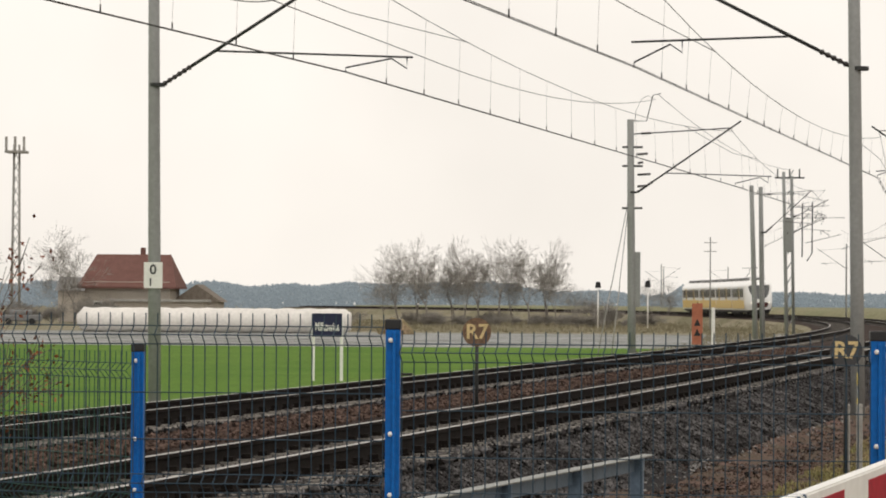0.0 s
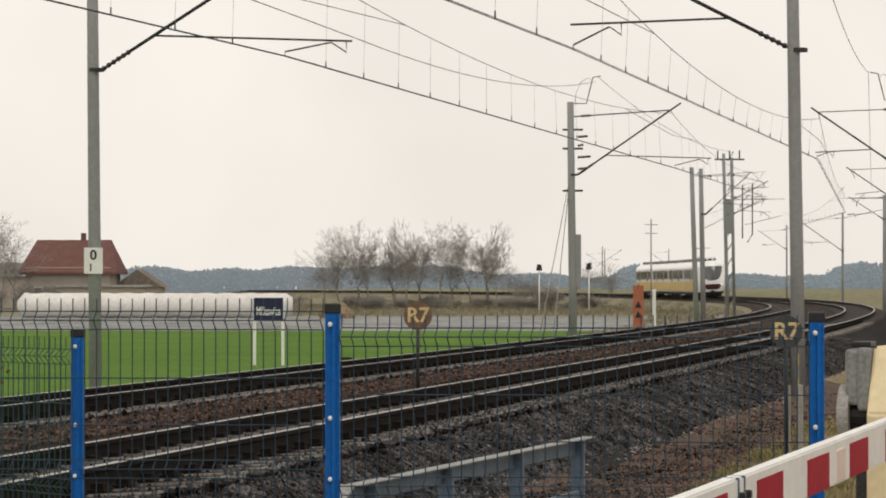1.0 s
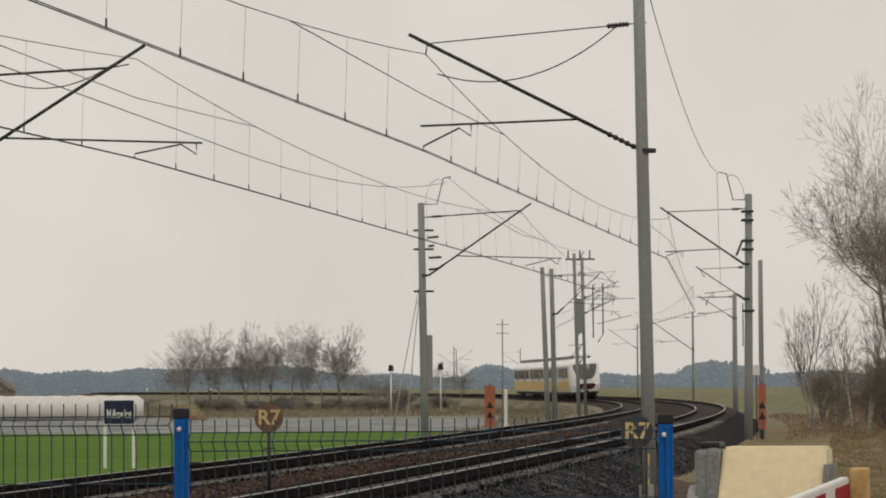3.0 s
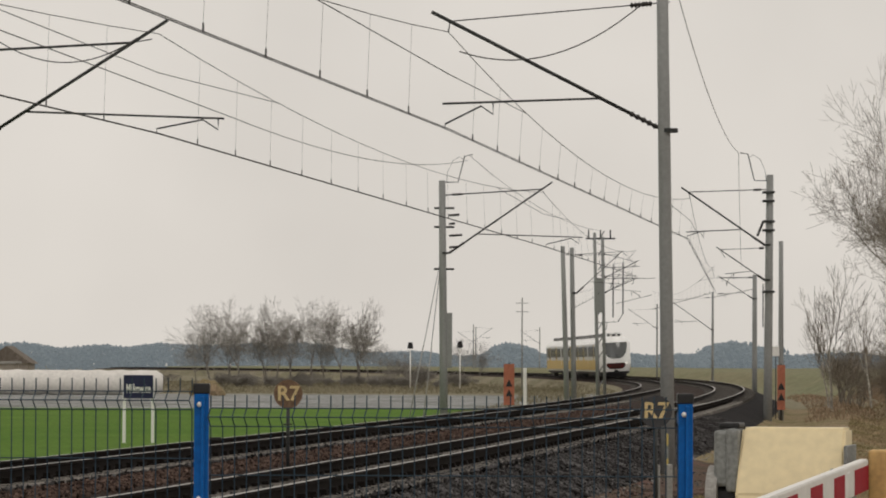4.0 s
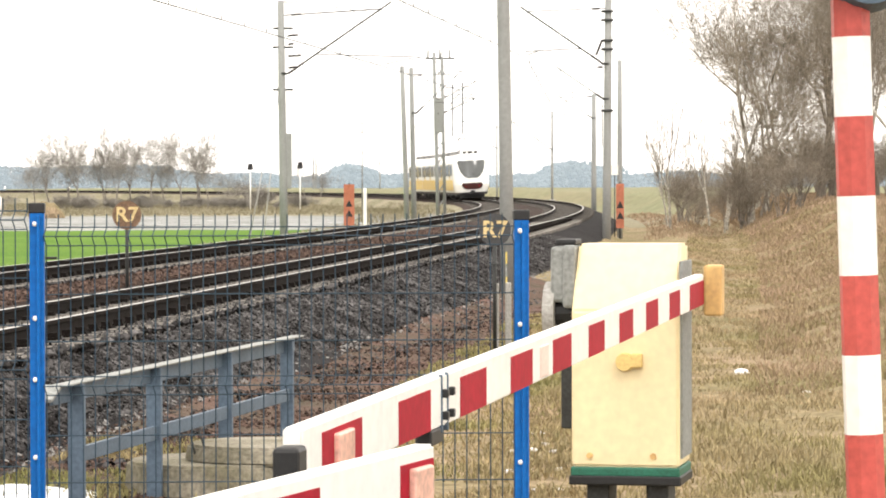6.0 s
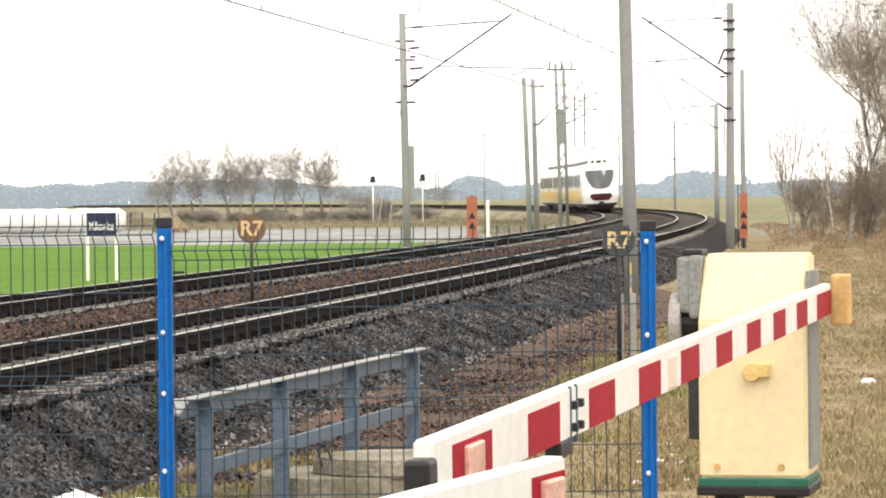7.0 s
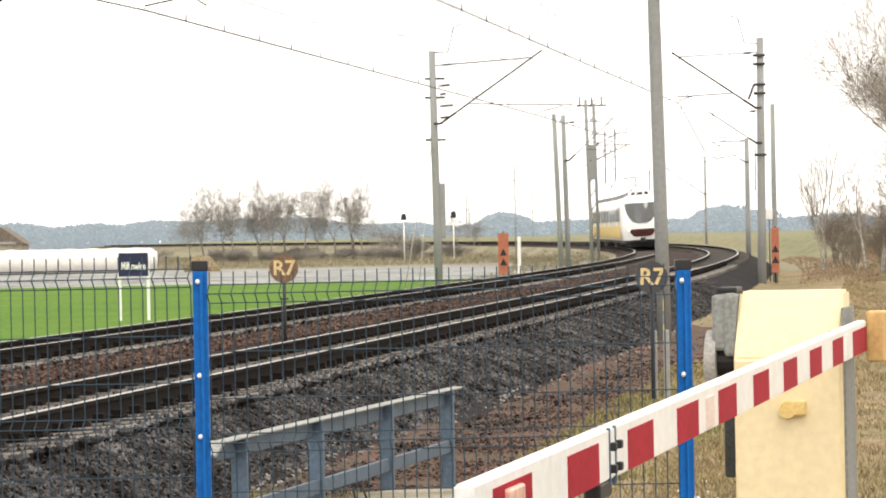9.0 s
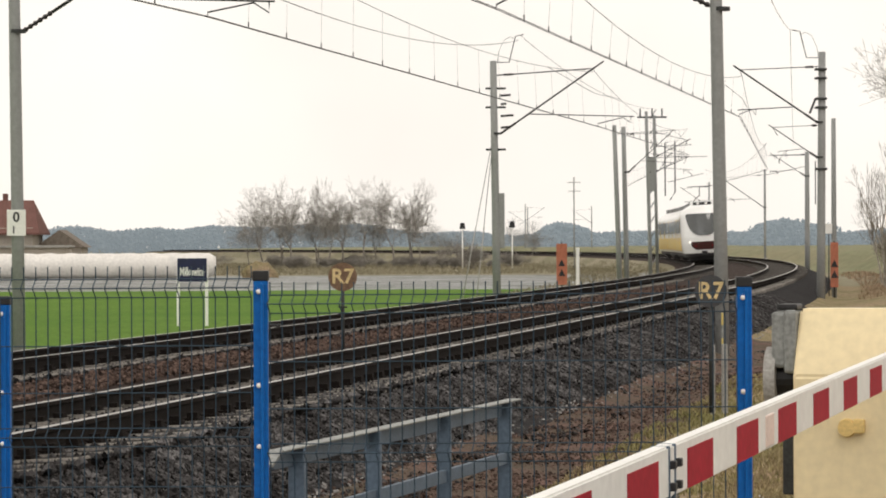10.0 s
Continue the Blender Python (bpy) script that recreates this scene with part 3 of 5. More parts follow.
def span(name, label, holds, carries, sag):
    """Contact wire, messenger and droppers along one track."""
    top = thing(name, (0, 0, 0), label, "overhead wire", "overhead wires")
    contact, messenger = [], []
    for i in range(len(holds) - 1):
        a, b, c, d = Vector(holds[i]), Vector(holds[i + 1]), Vector(carries[i]), Vector(carries[i + 1])
        n = 16
        for k in range(n + (i == len(holds) - 2)):
            f = k / n
            p, m = a.lerp(b, f), c.lerp(d, f)
            m.z -= sag * 4 * f * (1 - f)
            contact.append(p)
            messenger.append(m)
            if 0 < k < n:
                tubes("dropper", [([p, p + Vector((0, 0, 0.13)), p + Vector((0, 0, 0.14)), m], [0.013, 0.013, 0.0026, 0.0026])], WIRE, top, 4)
    tubes("contact_wire", [(contact, 0.009)], WIRE, top, 5)
    tubes("contact_wire", [([p + Vector((0.06, 0, 0)) for p in contact], 0.009)], WIRE, top, 5)
    tubes("messenger_wire", [(messenger, 0.0085)], WIRE, top, 5)
    for i in range(1, len(holds) - 1):
        c = Vector(carries[i])
        a = c.lerp(Vector(carries[i - 1]), 0.2)
        b = c.lerp(Vector(carries[i + 1]), 0.2)
        a.z, b.z = a.z - sag * 0.64, b.z - sag * 0.64
        low = c.copy()
        low.z -= 0.75
        tubes("stitch_wire", [([a, a.lerp(low, 0.5) + Vector((0, 0, 0.0)), low, b.lerp(low, 0.5), b], 0.009)], WIRE, top, 5)


span("overhead_wires", "dark overhead wires with droppers over the near track",
     [(-9.8, 5.0, 5.46), (0.95, 57.9, 5.46), (10.1, 111, 5.59), (19.4, 195, 5.7), (21, 262, 5.8)],
     [(-9.8, 5.0, 7.2), (1.0, 57.9, 7.19), (10.2, 111, 6.98), (19.4, 195, 7.3), (21, 262, 7.3)], 0.92)
span("overhead_wires", "dark overhead wires with droppers over the far track",
     [(-16.0, 12.0, 5.67), (-4.53, 62.4, 5.67), (5.32, 112, 5.32), (12.4, 165, 5.8), (14.5, 262, 5.8)],
     [(-16.0, 12.0, 7.5), (-4.48, 62.4, 7.58), (5.23, 112, 7.21), (12.4, 165, 7.1), (14.5, 262, 7.2)], 0.7)
feeder = thing("feeder_wires", (0, 0, 0), "thin sagging feeder wires between the masts", "cable", "overhead wires")


def sagging(a, b, sag, n=14):
    a, b = Vector(a), Vector(b)
    return [a.lerp(b, i / n) - Vector((0, 0, sag * 4 * (i / n) * (1 - i / n))) for i in range(n + 1)]


for a, b, sag in (((4.8, 57.9, 9.0), (11.85, 111, 8.55), 0.7), ((11.85, 111, 8.55), (21, 195, 7.2), 0.6), ((2.7, 112, 8.45), (10.6, 165, 8.1), 0.5), ((-3.12, 62.4, 6.0), (2.6, 112, 8.3), 0.45), ((-8.2, 14.0, 5.1), (-3.12, 62.4, 6.0), 0.0)):
    tubes("feeder_wire", [(sagging(a, b, sag), 0.009)], WIRE, feeder, 5)
loop = thing("jumper_cable", (0, 0, 0), "slack dark jumper cable hanging from the bracket", "cable")
tubes("cable", [(sagging((1.2, 58, 6.85), (4.5, 57.9, 7.75), 0.5), 0.012)], WIRE, loop, 5)
loop2 = thing("jumper_cable", (0, 0, 0), "slack dark jumper cable hanging from the bracket", "cable")
tubes("cable", [(sagging((-4.9, 62.4, 7.5), (-8.0, 62.4, 7.75), 0.6), 0.012)], WIRE, loop2, 5)

# ---- signs by the track ----
st = thing("station_sign", (-7.35, 95.0, -1.2), "navy station name board on two white posts", "sign")
boxed("board", (0.86, 0.04, 0.68), (0, 0, 1.78), NAVY, st, 0.01)
lettering("name", "Mi\u0142kowice", 0.175, pose(0, -0.025, 1.72, 90) @ Matrix.Diagonal((1, 2.0, 1, 1)), WHITE, st)
for dx in (-0.41, 0.42):
    boxed("post", (0.09, 0.06, 2.1), (dx, 0.04, 0.95), WHITE, st, 0.01)


def r7_sign(at, color, label, tall):
    s = thing("whistle_board", at, label, "sign", "round track boards")
    bm = bmesh.new()
    bmesh.ops.create_cone(bm, cap_ends=True, segments=28, radius1=0.19, radius2=0.19, depth=0.012, matrix=pose(0, 0, tall, 90))
    disc = part("disc", bm, color, s)
    lettering("letters", "R7", 0.27, pose(0.0, -0.012, tall, 90), LETTERS, disc)
    rod("post", (0, 0.02, 0), (0, 0.02, tall + 0.1), 0.024, STEEL, s)
    boxed("clip", (0.12, 0.03, 0.02), (0, 0.0, tall - 0.4), STEEL, s, 0.004)


r7_sign((-1.35, 43.0, -0.25), PLATEBROWN, "brown round board lettered R7 on a thin post between tracks", 1.11)
r7_sign((3.1, 38.0, -0.7), PLATEGREY, "dark grey round board lettered R7 on a thin post", 1.42)
for dx, col in ((-0.1, CONCRETE), (0.06, CONCRETE)):
    p = thing("marker_post", (3.22 + dx, 38.2 + dx, -0.75), "short weathered concrete post beside the ballast", "post")
    boxed("shaft", (0.07, 0.07, 0.85), (0, 0, 0.42), col, p, 0.01)
p = thing("striped_stake", (3.32, 39.0, -0.75), "thin stake with worn yellow bands", "post")
for i in range(8):
    boxed("band", (0.022, 0.022, 0.14), (0, 0, 0.07 + 0.15 * i), YELLOW if i % 2 else GREYPAINT, p, 0.004)


def triangle_board(at, w, h, label):
    b = thing("warning_board", at, label, "sign", "orange warning boards")
    boxed("board", (w, 0.03, h), (0, 0, 0.25 + h / 2), ORANGE, b, 0.004)
    for z in (0.3 + h * 0.18, 0.3 + h * 0.42):
        me = mesh("triangle", [(-0.13, -0.02, z), (0.13, -0.02, z), (0, -0.02, z + 0.27), (-0.13, -0.026, z), (0.13, -0.026, z), (0, -0.026, z + 0.27)], [(3, 4, 5), (0, 2, 1), (0, 1, 4, 3), (1, 2, 5, 4), (2, 0, 3, 5)], BLACK)
        put("triangle", me, b)
    rod("post", (0, 0.03, -0.2), (0, 0.03, 0.3 + h), 0.03, STEEL, b)


triangle_board((4.46, 123.0, -0.5), 0.4, 1.55, "orange board with two black triangles beside the far track")
triangle_board((13.92, 116.0, -0.55), 0.28, 1.6, "orange board with two black triangles beside a mast")
wp = thing("white_post", (5.06, 123.0, -0.45), "slim white marker post beside the far track", "post")
boxed("shaft", (0.13, 0.13, 1.6), (0, 0, 0.8), WHITE, wp, 0.02)
pl = thing("small_plate", (13.94, 117.8, -0.9), "small white plate on a slim mast", "sign")
boxed("plate", (0.25, 0.02, 0.36), (0, 0, 2.7), WHITE, pl, 0.004)
rod("bracket", (0, 0.02, 0), (0, 0.02, 2.6), 0.02, STEEL, pl)
for x, y, z in ((5.5, 260.0, 2.6), (1.53, 260.0, 2.5)):
    sg = thing("signal", (x, y, -0.6), "distant dark track signal head on a post", "signal", "track signals")
    rod("post", (0, 0, 0), (0, 0, z + 0.6), 0.05, WHITE, sg)
    bm = bmesh.new()
    bmesh.ops.create_cone(bm, cap_ends=True, segments=16, radius1=0.25, radius2=0.18, depth=0.42, matrix=pose(0, 0, z + 0.85))
    part("head", bm, BLACK, sg)
    boxed("hood", (0.34, 0.4, 0.08), (0, -0.15, z + 1.1), BLACK, sg, 0.02)


# ---- fence of blue mesh panels ----
def fence_post(parent, x, y, top, bottom, size=0.062, color=FENCEBLUE):
    post = boxed("post", (size, size, top - bottom), (x, y, (top + bottom) / 2), color, parent, 0.004, label="blue square steel post")
    boxed("cap", (size + 0.008, size + 0.008, 0.045), (x, y, top + 0.012), BLACK, post, 0.006, label="black plastic cap")
    boxed("flange", (0.014, 0.02, top - bottom - 0.02), (x + 0.006, y - size / 2 - 0.008, (top + bottom) / 2 - 0.01), color, post, 0.002)
    for i in range(4):
        bm = bmesh.new()
        bmesh.ops.create_uvsphere(bm, u_segments=10, v_segments=6, radius=0.011, matrix=pose(x - 0.008, y - size / 2 - 0.012, top - 0.055 - i * (0.40 if i < 2 else 0.33)))
        part("bolt", bm, WHITE, post)


def fence_panel(parent, a, b, top, bottom, material, folds=(0.12, 0.95), pitch=0.05):
    """Welded mesh between two points: bent upright wires and level wires."""
    a, b = Vector((*a, 0)), Vector((*b, 0))
    n = int((b - a).length / pitch)
    out = (b - a).normalized().cross(Vector((0, 0, 1)))
    runs = []
    along = (b - a).normalized()
    fold = out * 0.03 - along * 0.011
    zs = [(top + 0.03, 0)]
    for f in folds:
        zs += [(top - f, 0), (top - f - 0.038, 1), (top - f - 0.078, 0)]
    zs.append((bottom, 0))
    for i in range(n + 1):
        p = a.lerp(b, i / n)
        runs.append(([p + fold * o + Vector((0, 0, z)) for z, o in zs], 0.0026))
    levels = [(z, o) for z, o in zs[1:-1]]
    z = top - 0.31
    while z > bottom:
        if all(abs(z - e) > 0.06 for e, o in levels):
            levels.append((z, 0))
        z -= 0.2
    for z, o in levels:
        lift = out * 0.005 + fold * o + Vector((0, 0, z))
        runs.append(([a + lift, b + lift], 0.0026))
    tubes("mesh_panel", runs, material, parent, 4, False)


fence = thing("mesh_fence", (0, 0, 0), "blue welded wire mesh fence with square posts", "fence")
fence_post(fence, 1.262, 13.9, 1.10, -0.6)
fence_post(fence, -0.80, 13.9, 1.135, -0.6)
fence_post(fence, -2.86, 13.9, 1.22, -0.6)
boxed("latch", (0.05, 0.03, 0.012), (-0.74, 13.88, 0.935), BLACK, fence, 0.003)
fence_panel(fence, (-0.76, 13.88), (1.23, 13.88), 1.09, -0.42, MESHBLUE, (0.025, 0.66))
fence_panel(fence, (-2.83, 13.88), (-0.84, 13.88), 1.16, -0.40, MESHBLUE, (0.025, 0.66))
side = thing("mesh_fence", (0, 0, 0), "green wire mesh fence with a dark blue end post", "fence")
fence_post(side, -2.26, 16.6, 0.99, -0.9)
fence_panel(side, (-7.4, 22.5), (-2.3, 16.64), 0.95, -0.75, MESHGREEN, (0.03, 0.7))
fence_post(side, -7.45, 22.55, 0.99, -0.9)

# ---- handrail over the culvert, concrete well ring, snow ----
hr = thing("handrail", (-1.03, 18.8, -0.72), "grey-blue steel handrail on four posts beside the ballast", "railing")
HA, HB = Vector((0, 0, 0.80)), Vector((1.52, 6.2, 0.80))
hd = (HB - HA).normalized()
yaw = -math.degrees(math.atan2(hd.x, hd.y))
mid = (HA + HB) / 2
end = mid + hd * 0.16
boxed("top_rail", (0.10, (HB - HA).length + 0.05, 0.012), tuple(end), GREYPAINT, hr, 0.004, (0, 0, yaw))
boxed("top_flange", (0.02, (HB - HA).length, 0.10), (end.x - 0.03, end.y, mid.z - 0.062), HANDRAIL, hr, 0.004, (0, 0, yaw))
low = HA.lerp(HB, 0.53)
boxed("middle_rail", (0.03, (HB - HA).length * 0.87, 0.09), (low.x + 0.01, low.y, 0.37), HANDRAIL, hr, 0.004, (0, 0, yaw))
boxed("end_plate", (0.12, 0.22, 0.02), (HA.x - 0.01, HA.y + 0.06, HA.z - 0.035), GREYPAINT, hr, 0.004, (20, 0, yaw))
for f in (0.09, 0.365, 0.665, 0.97):
    p = HA.lerp(HB, f)
    boxed("post", (0.095, 0.05, 0.98), (p.x, p.y, 0.30), HANDRAIL, hr, 0.006, (0, 0, yaw))
    boxed("web", (0.02, 0.09, 0.98), (p.x - 0.035, p.y + 0.04, 0.30), HANDRAIL, hr, 0.003, (0, 0, yaw))
well = thing("well_ring", (0.08, 21.6, -0.66), "weathered concrete well ring with a lid and lifting hooks", "manhole")
for r0, h, x, z in ((0.62, 0.22, -0.15, -0.02), (0.52, 0.12, 0.15, 0.14)):
    bm = bmesh.new()
    bmesh.ops.create_cone(bm, cap_ends=True, segments=36, radius1=r0, radius2=r0 - 0.02, depth=h, matrix=pose(x, 0, z))
    bmesh.ops.bevel(bm, geom=[e for e in bm.edges if abs(e.verts[0].co.z - e.verts[1].co.z) < 0.01], offset=0.02, segments=2, affect="EDGES")
    part("ring" if h > 0.2 else "lid", bm, MOSSY, well)
for x in (-0.3, 0.4):
    tubes("hook", [([(x, -0.3, 0.15), (x - 0.03, -0.3, 0.28), (x + 0.03, -0.3, 0.3), (x + 0.06, -0.3, 0.2)], 0.008)], STEEL, well, 5)


def patch(name, x, y, rx, ry, seed, label):
    rng = random.Random(seed)
    verts, faces = [(0, 0, 0.04)], []
    n = 26
    for ring, h in ((0.6, 0.03), (1.0, 0.0)):
        for i in range(n):
            a = 2 * math.pi * i / n
            k = ring * (0.85 + 0.25 * rng.random())
            px, py = rx * k * math.cos(a), ry * k * math.sin(a)
            verts.append((px, py, ground_z(x + px, y + py) - ground_z(x, y) + h + (0.01 if h else -0.01)))
    for i in range(n):
        j = (i + 1) % n
        faces.append((0, 1 + i, 1 + j))
        faces.append((1 + i, 1 + n + i, 1 + n + j, 1 + j))
    ob = put(name, mesh(name, verts, faces, SNOW, None, True), None, pose(x, y, ground_z(x, y)))
    tagged(ob, label, "snow")


patch("snow_patch", -1.38, 20.6, 0.72, 1.3, 1, "melting patch of old snow on the ground")

# ---- level crossing barrier ----
drive = thing("barrier_drive", (2.168, 17.4, -0.62), "cream-yellow barrier drive cabinet on a dark steel stand", "barrier drive", rz=-15)
prof = [(-0.24, 0.36), (-0.24, 1.19), (-0.05, 1.545), (0.24, 1.545), (0.24, 0.36)]
verts = [(sx * (0.288 - (0.012 if z > 1.5 else 0)), y, z) for sx in (-1, 1) for y, z in prof]
cab = bmesh.new()
cv = [cab.verts.new(v) for v in verts]
cab.faces.new(cv[:5])
cab.faces.new(cv[5:][::-1])
for i in range(5):
    j = (i + 1) % 5
    cab.faces.new((cv[i], cv[5 + i], cv[5 + j], cv[j]))
bmesh.ops.recalc_face_normals(cab, faces=cab.faces)
bmesh.ops.bevel(cab, geom=list(cab.edges), offset=0.014, segments=2, affect="EDGES")
body = part("cabinet", cab, CREAM, drive)
boxed("side_panel", (0.02, 0.40, 1.05), (0.291, 0.02, 0.93), GREYPAINT, drive, 0.004)
boxed("base_rim", (0.585, 0.50, 0.05), (0, 0, 0.335), BOXGREEN, drive, 0.008)
boxed("base_plate", (0.60, 0.52, 0.05), (0, 0, 0.29), BLACK, drive, 0.008)
for sx in (-0.16, 0.16):
    boxed("leg", (0.12, 0.3, 0.4), (sx, 0, 0.08), STEEL, drive, 0.01)
for sx in (-0.19, 0.15):
    bm = bmesh.new()
    bmesh.ops.create_cone(bm, cap_ends=True, segments=14, radius1=0.018, radius2=0.016, depth=0.02, matrix=pose(sx, -0.246, 0.42, 90))
    part("bolt", bm, OCHRE, drive)
knob = bmesh.new()
bmesh.ops.create_cone(knob, cap_ends=True, segments=18, radius1=0.052, radius2=0.044, depth=0.05, matrix=pose(-0.0, -0.26, 0.92, 90))
box(knob, (0.06, 0.05, 0.075), pose(0.065, -0.26, 0.93), 0.008)
part("lock", knob, LOCKCREAM, drive, "yellow round lock cover")
boxed("gear_housing", (0.12, 0.26, 0.3), (-0.36, 0.0, 1.38), GREYPAINT, drive, 0.02, label="grey gear housing")
boxed("gear_side", (0.07, 0.24, 0.34), (-0.318, -0.03, 1.37), GREYPAINT, drive, 0.02)
boxed("housing_cap", (0.11, 0.2, 0.03), (-0.34, 0.0, 1.555), BLACK, drive, 0.008)
disc = bmesh.new()
bmesh.ops.create_cone(disc, cap_ends=True, segments=24, radius1=0.17, radius2=0.17, depth=0.06, matrix=pose(-0.43, 0, 1.17, 0, 90))
part("flange", disc, CONCRETE, drive, "pale round shaft flange")
bolt = bmesh.new()
bmesh.ops.create_cone(bolt, cap_ends=True, segments=18, radius1=0.1, radius2=0.1, depth=0.16, matrix=pose(-0.33, 0, 1.17, 0, 90))
part("shaft", bolt, BLACK, drive)
boxed("bracket", (0.1, 0.16, 0.42), (-0.32, 0.0, 0.76), STEEL, drive, 0.01)


def striped_arm(a, b, h0, h1, thick, stripes, label, name="barrier", first=0):
    """Tapered box arm from a (tip) to b, with red and white fields as pieces of their own."""
    a, b = Vector(a), Vector(b)
    d = b - a
    yaw = math.degrees(math.atan2(d.y, d.x))
    rise = -math.degrees(math.atan2(d.z, math.hypot(d.x, d.y)))
    arm = thing(name, tuple(a), label, "barrier", "lowered barriers")
    arm.matrix_basis = pose(*a, 0, rise, yaw)
    L = d.length
    cuts = [0.0] + stripes + [L]

    def piece(nm, x0, x1, grow, material, lab=""):
        hh = lambda x: (h0 + (h1 - h0) * x / L) + grow
        bm = bmesh.new()
        vs = [bm.verts.new((x, s * (thick / 2 + grow), -z * hh(x))) for x in (x0, x1) for s in (-1, 1) for z in ((0 if grow == 0 else 0.19), (1 if grow == 0 else 0.96))]
        for f in ((0, 1, 3, 2), (4, 6, 7, 5), (0, 4, 5, 1), (2, 3, 7, 6), (0, 2, 6, 4), (1, 5, 7, 3)):
            bm.faces.new([vs[i] for i in f])
        bmesh.ops.recalc_face_normals(bm, faces=bm.faces)
        if grow == 0:
            bmesh.ops.bevel(bm, geom=list(bm.edges), offset=0.006, segments=2, affect="EDGES")
        return part(nm, bm, material, arm, lab)

    piece("beam", 0, L, 0, WHITE, "white beam")
    for i in range(len(cuts) - 1):
        if i % 2 == first:
            piece("stripe", cuts[i] + 0.012, cuts[i + 1], 0.0025, REDPAINT, "red reflective field")
    return arm, L


A0, A1 = (0.166, 7.706, 0.665), (2.506, 17.206, 0.765)
FIELDS = [0.2 + 0.4925 * i for i in range(18)] + [9.05]
arm, L = striped_arm(A0, A1, 0.15, 0.165, 0.05, FIELDS, "red and white striped barrier arm lowered across the road", first=1)
boxed("tip_cap", (0.10, 0.065, 0.10), (-0.03, 0, -0.09), BLACK, arm, 0.012, label="black rubber end cap")
boxed("reflector", (0.19, 0.02, 0.085), (0.44, 0.032, -0.085), REFLECT, arm, 0.006, label="pink reflector")
boxed("reflector", (0.19, 0.02, 0.085), (0.44, -0.032, -0.085), REFLECT, arm, 0.006, label="pink reflector")
for dx in (1.86, 1.96):
    boxed("joint_strap", (0.014, 0.058, 0.172), (dx, 0, -0.085), HANDRAIL, arm, 0.004, label="steel joint strap")
    for z in (-0.055, -0.12):
        for s in (-1, 1):
            boxed("joint_bolt", (0.03, 0.02, 0.025), (dx + 0.012, s * 0.036, z), BLACK, arm, 0.004)
boxed("joint_shoe", (0.2, 0.05, 0.05), (1.8, 0, -0.175), BLACK, arm, 0.008)
boxed("lamp_plate", (0.2, 0.058, 0.115), (3.93, 0, -0.09), PALEPINK, arm, 0.006, label="faded pink plate")
boxed("lamp_plate", (0.12, 0.058, 0.115), (8.75, 0, -0.085), WHITE, arm, 0.006, label="white plate")
boxed("arm_socket", (0.2, 0.04, 0.11), (L + 0.02, 0.01, -0.09), GREYPAINT, arm, 0.01)
boxed("counterweight", (0.15, 0.10, 0.27), (L + 0.12, -0.07, -0.09), OCHRE, arm, 0.012, label="ochre counterweight block")
boxed("yoke", (0.12, 0.16, 0.10), (L - 0.03, 0.09, -0.1), GREYPAINT, arm, 0.01)
arm2, L2 = striped_arm((0.448, 7.208, 0.665), (-1.122, 3.208, 0.665), 0.15, 0.16, 0.05, [0.24, 0.74, 1.24, 1.74, 2.24, 2.74, 3.24], "second red and white barrier arm meeting the first", first=0)
boxed("reflector", (0.13, 0.02, 0.10), (0.12, 0.034, -0.09), REFLECT, arm2, 0.006, label="pink reflector")
boxed("reflector", (0.13, 0.02, 0.10), (0.12, -0.034, -0.09), REFLECT, arm2, 0.006, label="pink reflector")
boxed("stand", (0.3, 0.3, 1.15), (L2 + 0.1, 0, -0.55), CREAM, arm2, 0.02, label="cream-yellow stand of the arm")

# ---- crossing signal on a striped pole ----
sig = thing("crossing_signal", (2.42, 12.0, -0.45), "crossing signal on a red and white striped pole", "signal")
sig.matrix_basis = pose(2.40, 12.0, -0.45, 0, -1.9, 0)
for i in range(9):
    bm = bmesh.new()
    bmesh.ops.create_cone(bm, cap_ends=True, segments=8, radius1=0.073, radius2=0.073, depth=0.296, matrix=pose(0, 0, 0.02 + 0.296 * i, 0, 0, 22.5))
    part("band", bm, REDPOLE if i % 2 == 0 else WHITE, sig, "faded red band" if i % 2 == 0 else "white band")
bm = bmesh.new()
bmesh.ops.create_cone(bm, cap_ends=True, segments=40, radius1=0.18, radius2=0.15, depth=0.12, matrix=pose(0.06, -0.06, 2.505, 90))
part("housing", bm, HANDRAIL, sig, "rounded blue-grey lamp housing")
boxed("visor", (0.15, 0.24, 0.3), (-0.16, -0.08, 2.575), BLACK, sig, 0.02)
boxed("signal_head", (0.34, 0.16, 0.5), (0.06, -0.02, 2.9), BLACK, sig, 0.03)
bm = bmesh.new()
bmesh.ops.create_cone(bm, cap_ends=True, segments=20, radius1=0.1, radius2=0.1, depth=0.05, matrix=pose(0.06, -0.2, 2.76, 90))
part("lens", bm, REDPAINT, sig)
boxed("foot", (0.3, 0.3, 0.2), (0, 0, -0.05), CONCRETE, sig, 0.02)

